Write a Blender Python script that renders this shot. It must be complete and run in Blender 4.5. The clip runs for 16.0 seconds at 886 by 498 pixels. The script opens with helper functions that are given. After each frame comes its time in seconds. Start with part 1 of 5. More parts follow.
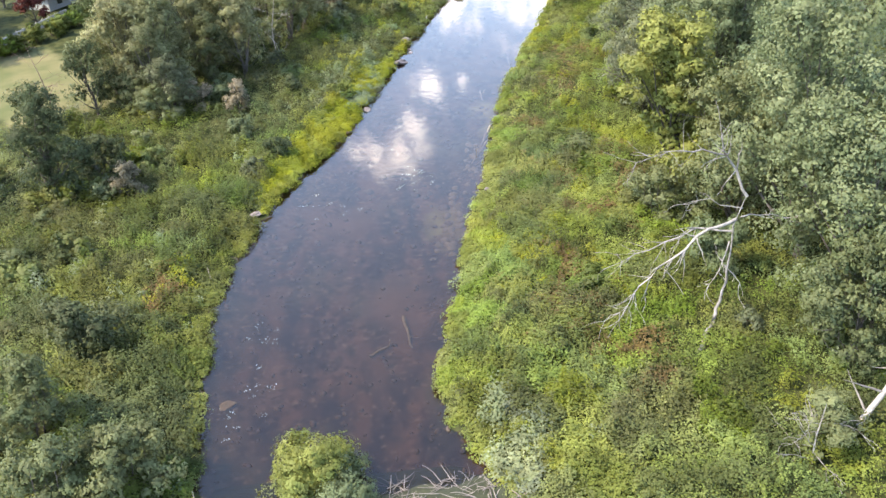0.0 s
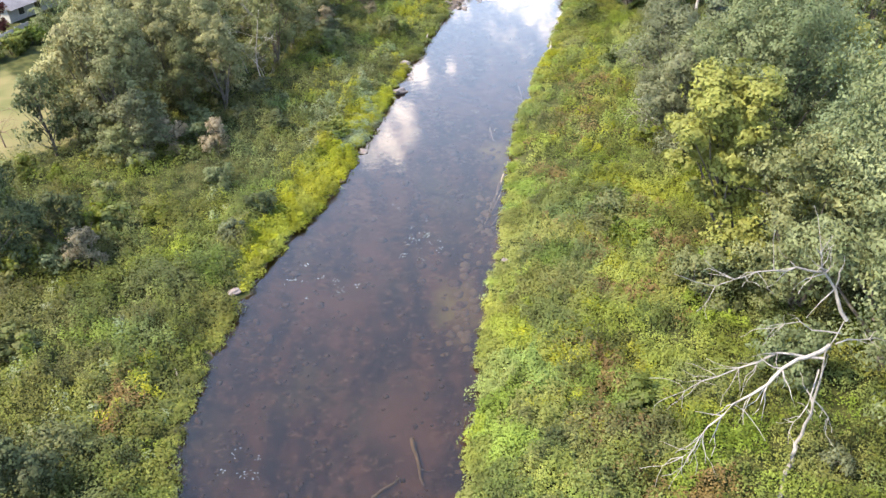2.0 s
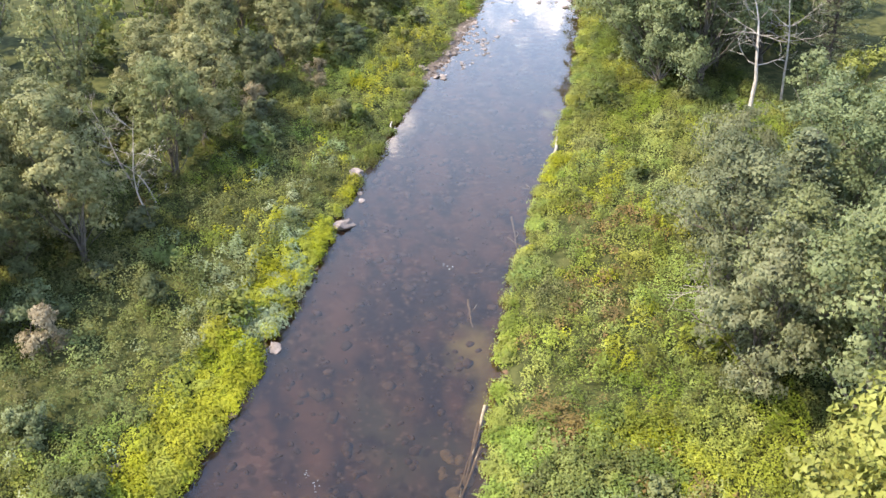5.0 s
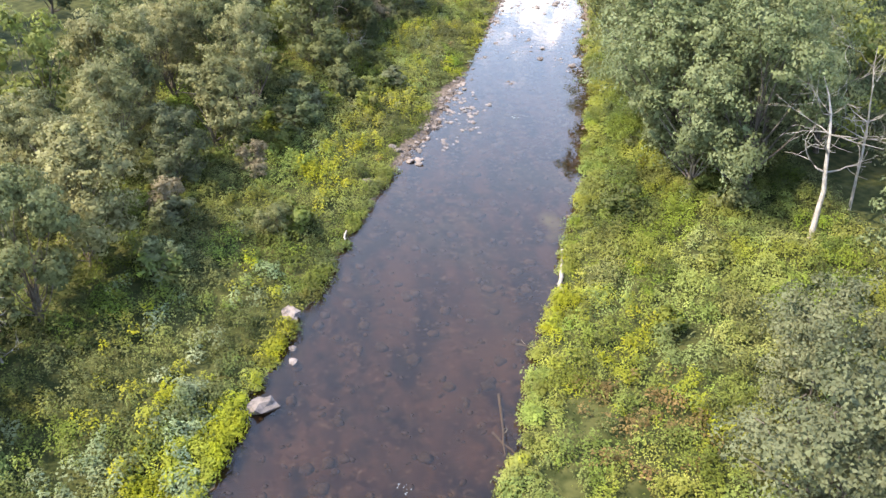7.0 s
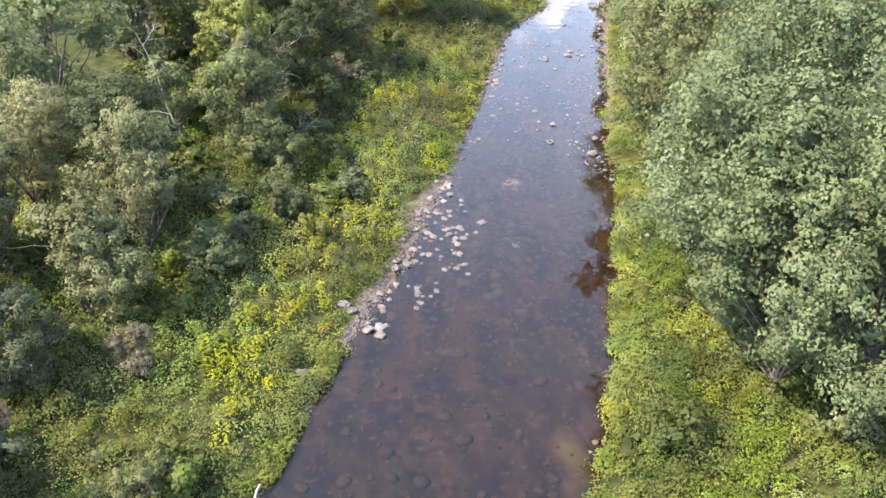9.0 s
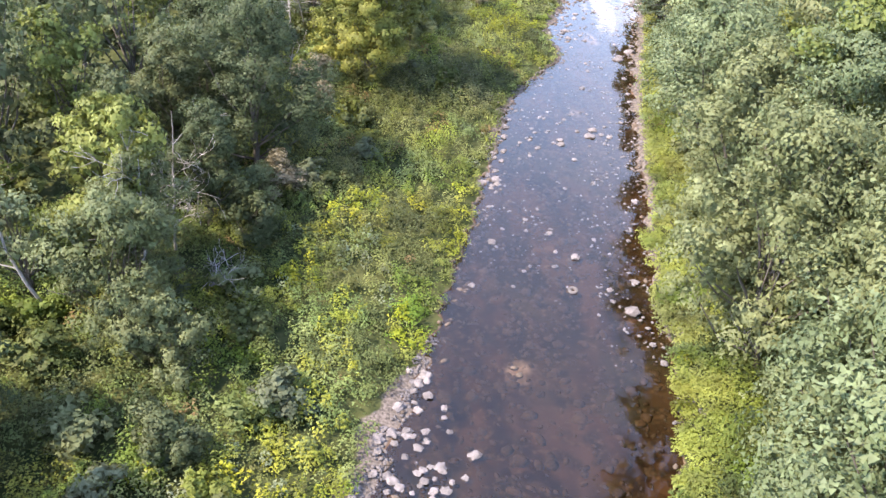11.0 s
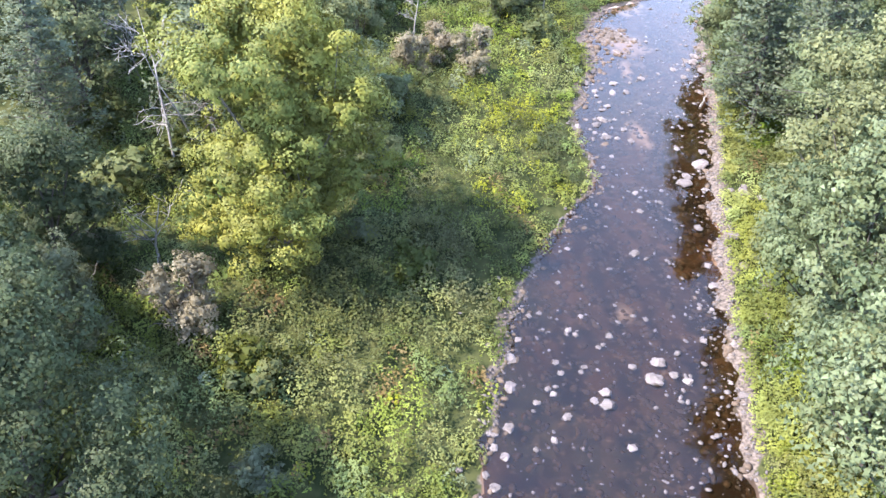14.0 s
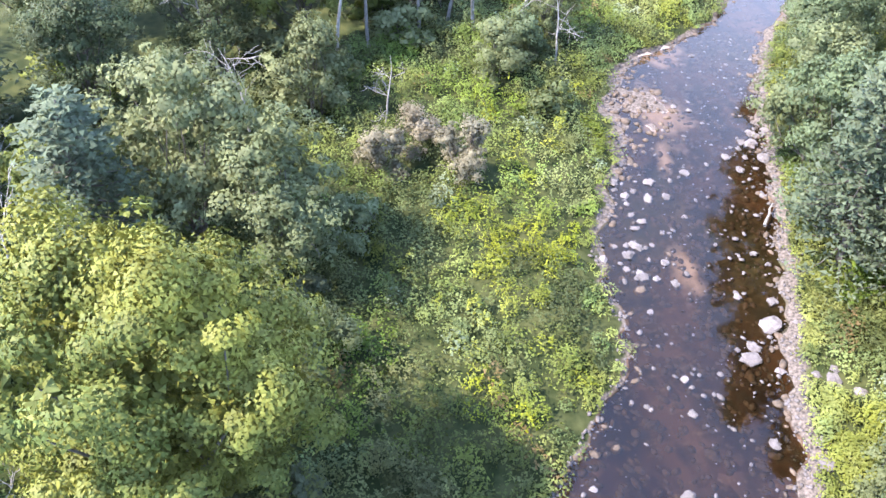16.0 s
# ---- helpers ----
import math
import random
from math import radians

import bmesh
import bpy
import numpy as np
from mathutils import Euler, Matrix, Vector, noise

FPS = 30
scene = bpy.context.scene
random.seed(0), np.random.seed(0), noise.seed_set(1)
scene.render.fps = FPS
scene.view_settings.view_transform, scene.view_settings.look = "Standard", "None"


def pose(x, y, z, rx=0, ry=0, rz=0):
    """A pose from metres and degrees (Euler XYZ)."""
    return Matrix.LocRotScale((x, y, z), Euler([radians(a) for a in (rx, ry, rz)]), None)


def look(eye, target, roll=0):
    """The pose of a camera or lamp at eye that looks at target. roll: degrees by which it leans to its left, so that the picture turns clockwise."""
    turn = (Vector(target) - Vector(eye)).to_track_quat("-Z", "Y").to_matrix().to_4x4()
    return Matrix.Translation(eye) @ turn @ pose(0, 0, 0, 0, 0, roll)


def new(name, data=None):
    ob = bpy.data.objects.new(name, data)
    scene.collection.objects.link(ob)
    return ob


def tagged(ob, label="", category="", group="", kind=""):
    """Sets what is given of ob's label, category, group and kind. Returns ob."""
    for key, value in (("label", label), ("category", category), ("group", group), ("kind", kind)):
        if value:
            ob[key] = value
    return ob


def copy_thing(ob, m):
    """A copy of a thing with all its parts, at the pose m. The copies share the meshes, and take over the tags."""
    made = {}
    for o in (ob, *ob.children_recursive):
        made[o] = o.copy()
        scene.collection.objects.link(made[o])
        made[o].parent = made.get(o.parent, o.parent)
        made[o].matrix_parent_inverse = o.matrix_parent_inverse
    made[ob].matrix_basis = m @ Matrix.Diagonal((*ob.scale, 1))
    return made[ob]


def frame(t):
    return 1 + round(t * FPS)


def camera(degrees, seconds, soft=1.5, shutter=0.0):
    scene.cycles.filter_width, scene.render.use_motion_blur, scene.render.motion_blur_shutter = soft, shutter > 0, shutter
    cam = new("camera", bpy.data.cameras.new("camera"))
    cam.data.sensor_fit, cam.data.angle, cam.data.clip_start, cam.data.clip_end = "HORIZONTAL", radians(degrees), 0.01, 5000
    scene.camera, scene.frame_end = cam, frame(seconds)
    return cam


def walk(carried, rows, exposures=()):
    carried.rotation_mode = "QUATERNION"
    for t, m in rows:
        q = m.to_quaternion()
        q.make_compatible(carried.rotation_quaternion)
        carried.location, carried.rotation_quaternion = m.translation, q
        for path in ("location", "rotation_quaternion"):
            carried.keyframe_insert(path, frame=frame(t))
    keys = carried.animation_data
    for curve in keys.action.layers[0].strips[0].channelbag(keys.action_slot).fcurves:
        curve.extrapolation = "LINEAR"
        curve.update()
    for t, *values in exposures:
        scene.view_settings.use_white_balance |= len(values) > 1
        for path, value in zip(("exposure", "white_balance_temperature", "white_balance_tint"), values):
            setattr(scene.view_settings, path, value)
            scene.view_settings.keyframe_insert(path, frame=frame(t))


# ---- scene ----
cam = camera(56.0, 16.0)
PATH = [
    (0, (0.00, -0.00, 33.00), (1.272, 16.907, 22.390), -2.26),
    (0.5, (-0.70, 2.54, 32.79), (0.627, 19.435, 22.158), -2.05),
    (1, (-1.07, 5.17, 32.82), (0.351, 22.026, 22.148), -1.77),
    (1.5, (-0.99, 8.26, 33.11), (0.527, 25.044, 22.338), -1.54),
    (2, (-0.53, 11.96, 33.59), (1.026, 28.661, 22.693), -1.37),
    (2.5, (0.19, 16.61, 33.88), (1.772, 33.220, 22.847), -1.40),
    (3, (1.18, 21.77, 34.09), (2.749, 38.282, 22.907), -1.41),
    (3.5, (2.17, 27.18, 34.23), (3.747, 43.591, 22.909), -1.29),
    (4, (3.00, 32.54, 34.12), (4.618, 48.896, 22.722), -1.02),
    (4.2, (3.31, 34.60, 33.99), (4.958, 50.967, 22.612), -0.91),
    (6.3, (7.63, 52.71, 30.91), (9.385, 69.457, 20.123), 1.16),
    (6.5, (7.88, 55.08, 30.86), (9.672, 71.823, 20.059), 1.28),
    (7, (8.55, 61.13, 31.03), (10.446, 77.779, 20.107), 1.59),
    (7.5, (9.52, 67.15, 31.34), (11.414, 83.689, 20.264), 1.70),
    (8, (10.60, 73.11, 31.64), (12.464, 89.543, 20.387), 1.73),
    (8.2, (11.01, 75.44, 31.67), (12.861, 91.834, 20.374), 1.74),
    (10.3, (14.55, 99.51, 29.23), (16.530, 115.915, 17.964), 2.47),
    (10.5, (14.85, 101.81, 29.23), (16.841, 118.167, 17.894), 2.56),
    (11, (15.55, 107.53, 29.46), (17.574, 123.719, 17.896), 2.82),
    (11.5, (16.31, 113.24, 29.39), (18.369, 129.277, 17.617), 3.08),
    (12, (17.11, 118.72, 29.25), (19.169, 134.591, 17.256), 3.15),
    (12.5, (17.97, 123.86, 29.26), (19.953, 139.559, 17.027), 2.97),
    (13, (18.79, 128.98, 29.14), (20.738, 144.511, 16.690), 2.80),
    (13.5, (19.69, 134.37, 28.80), (21.616, 149.715, 16.125), 2.52),
    (14, (20.63, 139.40, 28.66), (22.478, 154.528, 15.713), 2.19),
    (14.5, (21.46, 143.85, 28.68), (23.240, 158.736, 15.448), 2.05),
    (15, (21.98, 148.51, 28.67), (23.801, 163.116, 15.131), 2.04),
    (15.5, (22.61, 153.03, 28.77), (24.430, 167.341, 14.916), 1.91),
    (16, (23.41, 157.29, 28.73), (25.148, 171.317, 14.583), 1.93),
]
EXPOSURE = 2.6
walk(cam, [(t, look(eye, target, roll)) for t, eye, target, roll in PATH], [(0, EXPOSURE - 0.14, 6950, 12), (3, EXPOSURE + 0.03, 7500, 13), (8, EXPOSURE + 0.08, 7350, 13), (11, EXPOSURE + 0.27, 6750, 18), (13, EXPOSURE + 0.42, 6350, 18), (16, EXPOSURE + 0.52, 6000, 18)])

# ---- world and sun ----
SUN_FROM = Vector((-0.80, -0.12, 1.05)).normalized()
world = bpy.data.worlds.new("sky")
scene.world = world
world.use_nodes = True
wn, wl = world.node_tree.nodes, world.node_tree.links
wn.clear()
sky = wn.new("ShaderNodeTexSky")
sky.sky_type, sky.sun_disc = "NISHITA", False
sky.dust_density, sky.ozone_density = 0.5, 2.2
sky.sun_elevation = math.asin(SUN_FROM.z)
sky.sun_rotation = math.atan2(SUN_FROM.x, SUN_FROM.y)
back, wout = wn.new("ShaderNodeBackground"), wn.new("ShaderNodeOutputWorld")
back.inputs["Strength"].default_value = 0.15
way_w = wn.new("ShaderNodeTexCoord")
CLOUDS = [((-0.012, 0.902, 0.430), 0.032), ((0.022, 0.903, 0.428), 0.040), ((0.044, 0.906, 0.420), 0.028), ((0.040, 0.915, 0.400), 0.026), ((0.064, 0.932, 0.356), 0.030), ((0.10, 0.930, 0.355), 0.010), ((0.20, 0.945, 0.262), 0.085), ((0.10, 0.96, 0.262), 0.05), ((0.33, 0.90, 0.27), 0.10), ((-0.12, 0.96, 0.22), 0.09)]
puff = wn.new("ShaderNodeTexNoise")
puff.inputs["Scale"].default_value, puff.inputs["Detail"].default_value, puff.inputs["Roughness"].default_value = 42, 8, 0.6
wl.new(way_w.outputs["Generated"], puff.inputs["Vector"])
wob = wn.new("ShaderNodeMath")
wob.operation = "MULTIPLY_ADD"
wob.inputs[1].default_value, wob.inputs[2].default_value = 3.2, -1.75
wl.new(puff.outputs["Fac"], wob.inputs[0])
total = None
for way, reach in CLOUDS:
    far, edge = wn.new("ShaderNodeVectorMath"), wn.new("ShaderNodeMath")
    far.operation, edge.operation = "DISTANCE", "MULTIPLY_ADD"
    far.inputs[1].default_value = Vector(way).normalized()
    wl.new(way_w.outputs["Generated"], far.inputs[0])
    wl.new(far.outputs["Value"], edge.inputs[0])
    edge.inputs[1].default_value, edge.inputs[2].default_value = -1 / reach, 1.0
    if total is None:
        total = edge
    else:
        most = wn.new("ShaderNodeMath")
        most.operation = "MAXIMUM"
        wl.new(total.outputs[0], most.inputs[0])
        wl.new(edge.outputs[0], most.inputs[1])
        total = most
both = wn.new("ShaderNodeMath")
both.operation = "ADD"
wl.new(total.outputs[0], both.inputs[0])
wl.new(wob.outputs[0], both.inputs[1])
soft_edge = wn.new("ShaderNodeMapRange")
soft_edge.inputs["From Min"].default_value, soft_edge.inputs["From Max"].default_value = 0.0, 0.75
wl.new(both.outputs[0], soft_edge.inputs["Value"])
cmix = wn.new("ShaderNodeMix")
cmix.data_type = "RGBA"
cmix.inputs["B"].default_value = (8.0, 7.8, 8.3, 1)
veil = wn.new("ShaderNodeTexNoise")
veil.inputs["Scale"].default_value, veil.inputs["Detail"].default_value = 1.6, 4
wl.new(way_w.outputs["Generated"], veil.inputs["Vector"])
thin = wn.new("ShaderNodeMapRange")
thin.inputs["From Min"].default_value, thin.inputs["From Max"].default_value = 0.3, 0.7
thin.inputs["To Min"].default_value, thin.inputs["To Max"].default_value = 0.0, 0.09
wl.new(veil.outputs["Fac"], thin.inputs["Value"])
cover = wn.new("ShaderNodeMath")
cover.operation = "MAXIMUM"
wl.new(thin.outputs["Result"], cover.inputs[0])
wl.new(soft_edge.outputs["Result"], cover.inputs[1])
# a pale haze over the sky ahead, to the right of the river
hazy, haze, covered = wn.new("ShaderNodeVectorMath"), wn.new("ShaderNodeMapRange"), wn.new("ShaderNodeMath")
hazy.operation, covered.operation = "DISTANCE", "MAXIMUM"
hazy.inputs[1].default_value = Vector((0.44, 0.80, 0.40)).normalized()
haze.inputs["From Min"].default_value, haze.inputs["From Max"].default_value = 0.0, 0.34
haze.inputs["To Min"].default_value, haze.inputs["To Max"].default_value = 0.26, 0.0
wl.new(way_w.outputs["Generated"], hazy.inputs[0])
wl.new(hazy.outputs["Value"], haze.inputs["Value"])
wl.new(cover.outputs[0], covered.inputs[0])
wl.new(haze.outputs["Result"], covered.inputs[1])
wl.new(covered.outputs[0], cmix.inputs["Factor"])
wl.new(sky.outputs["Color"], cmix.inputs["A"])
wl.new(cmix.outputs["Result"], back.inputs["Color"])
wl.new(back.outputs["Background"], wout.inputs["Surface"])
sun_data = bpy.data.lights.new("sun", "SUN")
sun_data.energy, sun_data.angle, sun_data.color = 2.35, radians(0.6), (1.0, 0.89, 0.72)
sun = new("sun", sun_data)
sun.matrix_world = look(SUN_FROM * 200, (0, 0, 0))

# ---- materials ----


def nodes_of(name):
    m = bpy.data.materials.new(name)
    m.use_nodes = True
    m.node_tree.nodes.clear()
    return m, m.node_tree.nodes, m.node_tree.links


def leaf_material(name, dark, light, tip, patch=0.25, gloss=0.2, through_light=0.4, species=0.0):
    """Foliage: colour varies leaf by leaf, in patches and from tree to tree; light passes through the leaves. species: how far stands of one herb differ from the next."""
    m, n, l = nodes_of(name)
    out, mix = n.new("ShaderNodeOutputMaterial"), n.new("ShaderNodeMixShader")
    bsdf, tr = n.new("ShaderNodeBsdfPrincipled"), n.new("ShaderNodeBsdfTranslucent")
    geo, co = n.new("ShaderNodeNewGeometry"), n.new("ShaderNodeTexCoord")
    noi = n.new("ShaderNodeTexNoise")
    noi.inputs["Scale"].default_value, noi.inputs["Detail"].default_value = patch, 4
    a, b = n.new("ShaderNodeMix"), n.new("ShaderNodeMix")
    a.data_type = b.data_type = "RGBA"
    ramp = n.new("ShaderNodeMapRange")
    ramp.inputs["From Min"].default_value, ramp.inputs["From Max"].default_value = 0.35, 0.68
    tipr = n.new("ShaderNodeMapRange")
    tipr.inputs["From Min"].default_value, tipr.inputs["From Max"].default_value = 0.5, 1.0
    tipr.inputs["To Max"].default_value = 0.32
    l.new(geo.outputs["Position"], noi.inputs["Vector"])
    l.new(noi.outputs["Fac"], ramp.inputs["Value"])
    l.new(ramp.outputs["Result"], a.inputs["Factor"])
    a.inputs["A"].default_value, a.inputs["B"].default_value = (*dark, 1), (*light, 1)
    l.new(geo.outputs["Random Per Island"], tipr.inputs["Value"])
    l.new(tipr.outputs["Result"], b.inputs["Factor"])
    l.new(a.outputs["Result"], b.inputs["A"])
    b.inputs["B"].default_value = (*tip, 1)
    mid, vary, tone = n.new("ShaderNodeTexNoise"), n.new("ShaderNodeMapRange"), n.new("ShaderNodeHueSaturation")
    mid.inputs["Scale"].default_value, mid.inputs["Detail"].default_value = 1.1, 3
    vary.inputs["From Min"].default_value, vary.inputs["From Max"].default_value = 0.3, 0.7
    vary.inputs["To Min"].default_value, vary.inputs["To Max"].default_value = 0.66, 1.3
    l.new(geo.outputs["Position"], mid.inputs["Vector"])
    l.new(mid.outputs["Fac"], vary.inputs["Value"])
    l.new(vary.outputs["Result"], tone.inputs["Value"])
    l.new(b.outputs["Result"], tone.inputs["Color"])
    info, kin, split = n.new("ShaderNodeObjectInfo"), n.new("ShaderNodeHueSaturation"), n.new("ShaderNodeSeparateColor")

    def spread(source, low, high, socket):
        mr = n.new("ShaderNodeMapRange")
        mr.inputs["To Min"].default_value, mr.inputs["To Max"].default_value = low, high
        l.new(source, mr.inputs["Value"])
        l.new(mr.outputs["Result"], kin.inputs[socket])

    if species:
        warp, off, cell = n.new("ShaderNodeTexNoise"), n.new("ShaderNodeVectorMath"), n.new("ShaderNodeTexVoronoi")
        warp.inputs["Scale"].default_value, warp.inputs["Detail"].default_value = 0.5, 5
        off.operation = "MULTIPLY_ADD"
        off.inputs[1].default_value = (5.5, 5.5, 0)
        cell.voronoi_dimensions, cell.inputs["Scale"].default_value = "2D", 0.34
        l.new(geo.outputs["Position"], warp.inputs["Vector"])
        l.new(warp.outputs["Color"], off.inputs[0])
        l.new(geo.outputs["Position"], off.inputs[2])
        l.new(off.outputs["Vector"], cell.inputs["Vector"])
        l.new(cell.outputs["Color"], split.inputs["Color"])
        spread(split.outputs["Red"], 0.5 - 0.028 * species, 0.5 + 0.022 * species, "Hue")
        spread(split.outputs["Green"], 1 - 0.12 * species, 1 + 0.2 * species, "Saturation")
        spread(split.outputs["Blue"], 1 - 0.26 * species, 1 + 0.3 * species, "Value")
    else:
        spread(info.outputs["Random"], 0.485, 0.512, "Hue")
        spread(info.outputs["Random"], 1.12, 0.86, "Value")
    l.new(tone.outputs["Color"], kin.inputs["Color"])
    l.new(kin.outputs["Color"], bsdf.inputs["Base Color"])
    l.new(kin.outputs["Color"], tr.inputs["Color"])
    bsdf.inputs["Roughness"].default_value = 0.6
    bsdf.inputs["Specular IOR Level"].default_value = gloss
    mix.inputs["Fac"].default_value = through_light
    l.new(bsdf.outputs["BSDF"], mix.inputs[1])
    l.new(tr.outputs["BSDF"], mix.inputs[2])
    l.new(mix.outputs["Shader"], out.inputs["Surface"])
    return m


def solid_material(name, dark, light, scale=2.0, fine=18.0, rough=0.85, bump=0.4):
    """Bark, soil, stone: two scales of noise in the colour, and relief."""
    m, n, l = nodes_of(name)
    out, bsdf = n.new("ShaderNodeOutputMaterial"), n.new("ShaderNodeBsdfPrincipled")
    geo, info = n.new("ShaderNodeNewGeometry"), n.new("ShaderNodeObjectInfo")
    big, small = n.new("ShaderNodeTexNoise"), n.new("ShaderNodeTexNoise")
    big.inputs["Scale"].default_value, small.inputs["Scale"].default_value = scale, fine
    big.inputs["Detail"].default_value = small.inputs["Detail"].default_value = 5
    add, mr = n.new("ShaderNodeMath"), n.new("ShaderNodeMapRange")
    add.operation = "ADD"
    mr.inputs["From Min"].default_value, mr.inputs["From Max"].default_value = 0.7, 1.3
    mixc, hue = n.new("ShaderNodeMix"), n.new("ShaderNodeHueSaturation")
    mixc.data_type = "RGBA"
    mixc.inputs["A"].default_value, mixc.inputs["B"].default_value = (*dark, 1), (*light, 1)
    vr = n.new("ShaderNodeMapRange")
    vr.inputs["To Min"].default_value, vr.inputs["To Max"].default_value = 0.7, 1.25
    bm_ = n.new("ShaderNodeBump")
    bm_.inputs["Strength"].default_value, bm_.inputs["Distance"].default_value = bump, 0.05
    l.new(geo.outputs["Position"], big.inputs["Vector"])
    l.new(geo.outputs["Position"], small.inputs["Vector"])
    l.new(big.outputs["Fac"], add.inputs[0])
    l.new(small.outputs["Fac"], add.inputs[1])
    l.new(add.outputs["Value"], mr.inputs["Value"])
    l.new(mr.outputs["Result"], mixc.inputs["Factor"])
    l.new(mixc.outputs["Result"], hue.inputs["Color"])
    l.new(info.outputs["Random"], vr.inputs["Value"])
    l.new(vr.outputs["Result"], hue.inputs["Value"])
    l.new(hue.outputs["Color"], bsdf.inputs["Base Color"])
    l.new(small.outputs["Fac"], bm_.inputs["Height"])
    l.new(bm_.outputs["Normal"], bsdf.inputs["Normal"])
    bsdf.inputs["Roughness"].default_value = rough
    l.new(bsdf.outputs["BSDF"], out.inputs["Surface"])
    return m


def water_material():
    """Clear brown water: gloss by Fresnel over what lies below, with slight ripples."""
    m, n, l = nodes_of("river_water")
    out, mix = n.new("ShaderNodeOutputMaterial"), n.new("ShaderNodeMixShader")
    clear, gloss, face = n.new("ShaderNodeBsdfTransparent"), n.new("ShaderNodeBsdfGlossy"), n.new("ShaderNodeLayerWeight")
    power, fr = n.new("ShaderNodeMath"), n.new("ShaderNodeMath")
    power.operation, fr.operation = "POWER", "MULTIPLY_ADD"
    power.inputs[1].default_value = 3.7
    fr.inputs[1].default_value, fr.inputs[2].default_value = 0.93, 0.045
    l.new(face.outputs["Facing"], power.inputs[0])
    l.new(power.outputs[0], fr.inputs[0])
    clear.inputs["Color"].default_value = (0.45, 0.39, 0.30, 1)
    gloss.inputs["Roughness"].default_value = 0.03
    geo, noi, bump = n.new("ShaderNodeNewGeometry"), n.new("ShaderNodeTexNoise"), n.new("ShaderNodeBump")
    noi.inputs["Scale"].default_value, noi.inputs["Detail"].default_value = 1.1, 3
    bump.inputs["Strength"].default_value, bump.inputs["Distance"].default_value = 0.12, 0.05
    l.new(geo.outputs["Position"], noi.inputs["Vector"])
    l.new(noi.outputs["Fac"], bump.inputs["Height"])
    l.new(bump.outputs["Normal"], gloss.inputs["Normal"])
    l.new(fr.outputs[0], mix.inputs["Fac"])
    l.new(clear.outputs["BSDF"], mix.inputs[1])
    l.new(gloss.outputs["BSDF"], mix.inputs[2])
    l.new(mix.outputs["Shader"], out.inputs["Surface"])
    return m


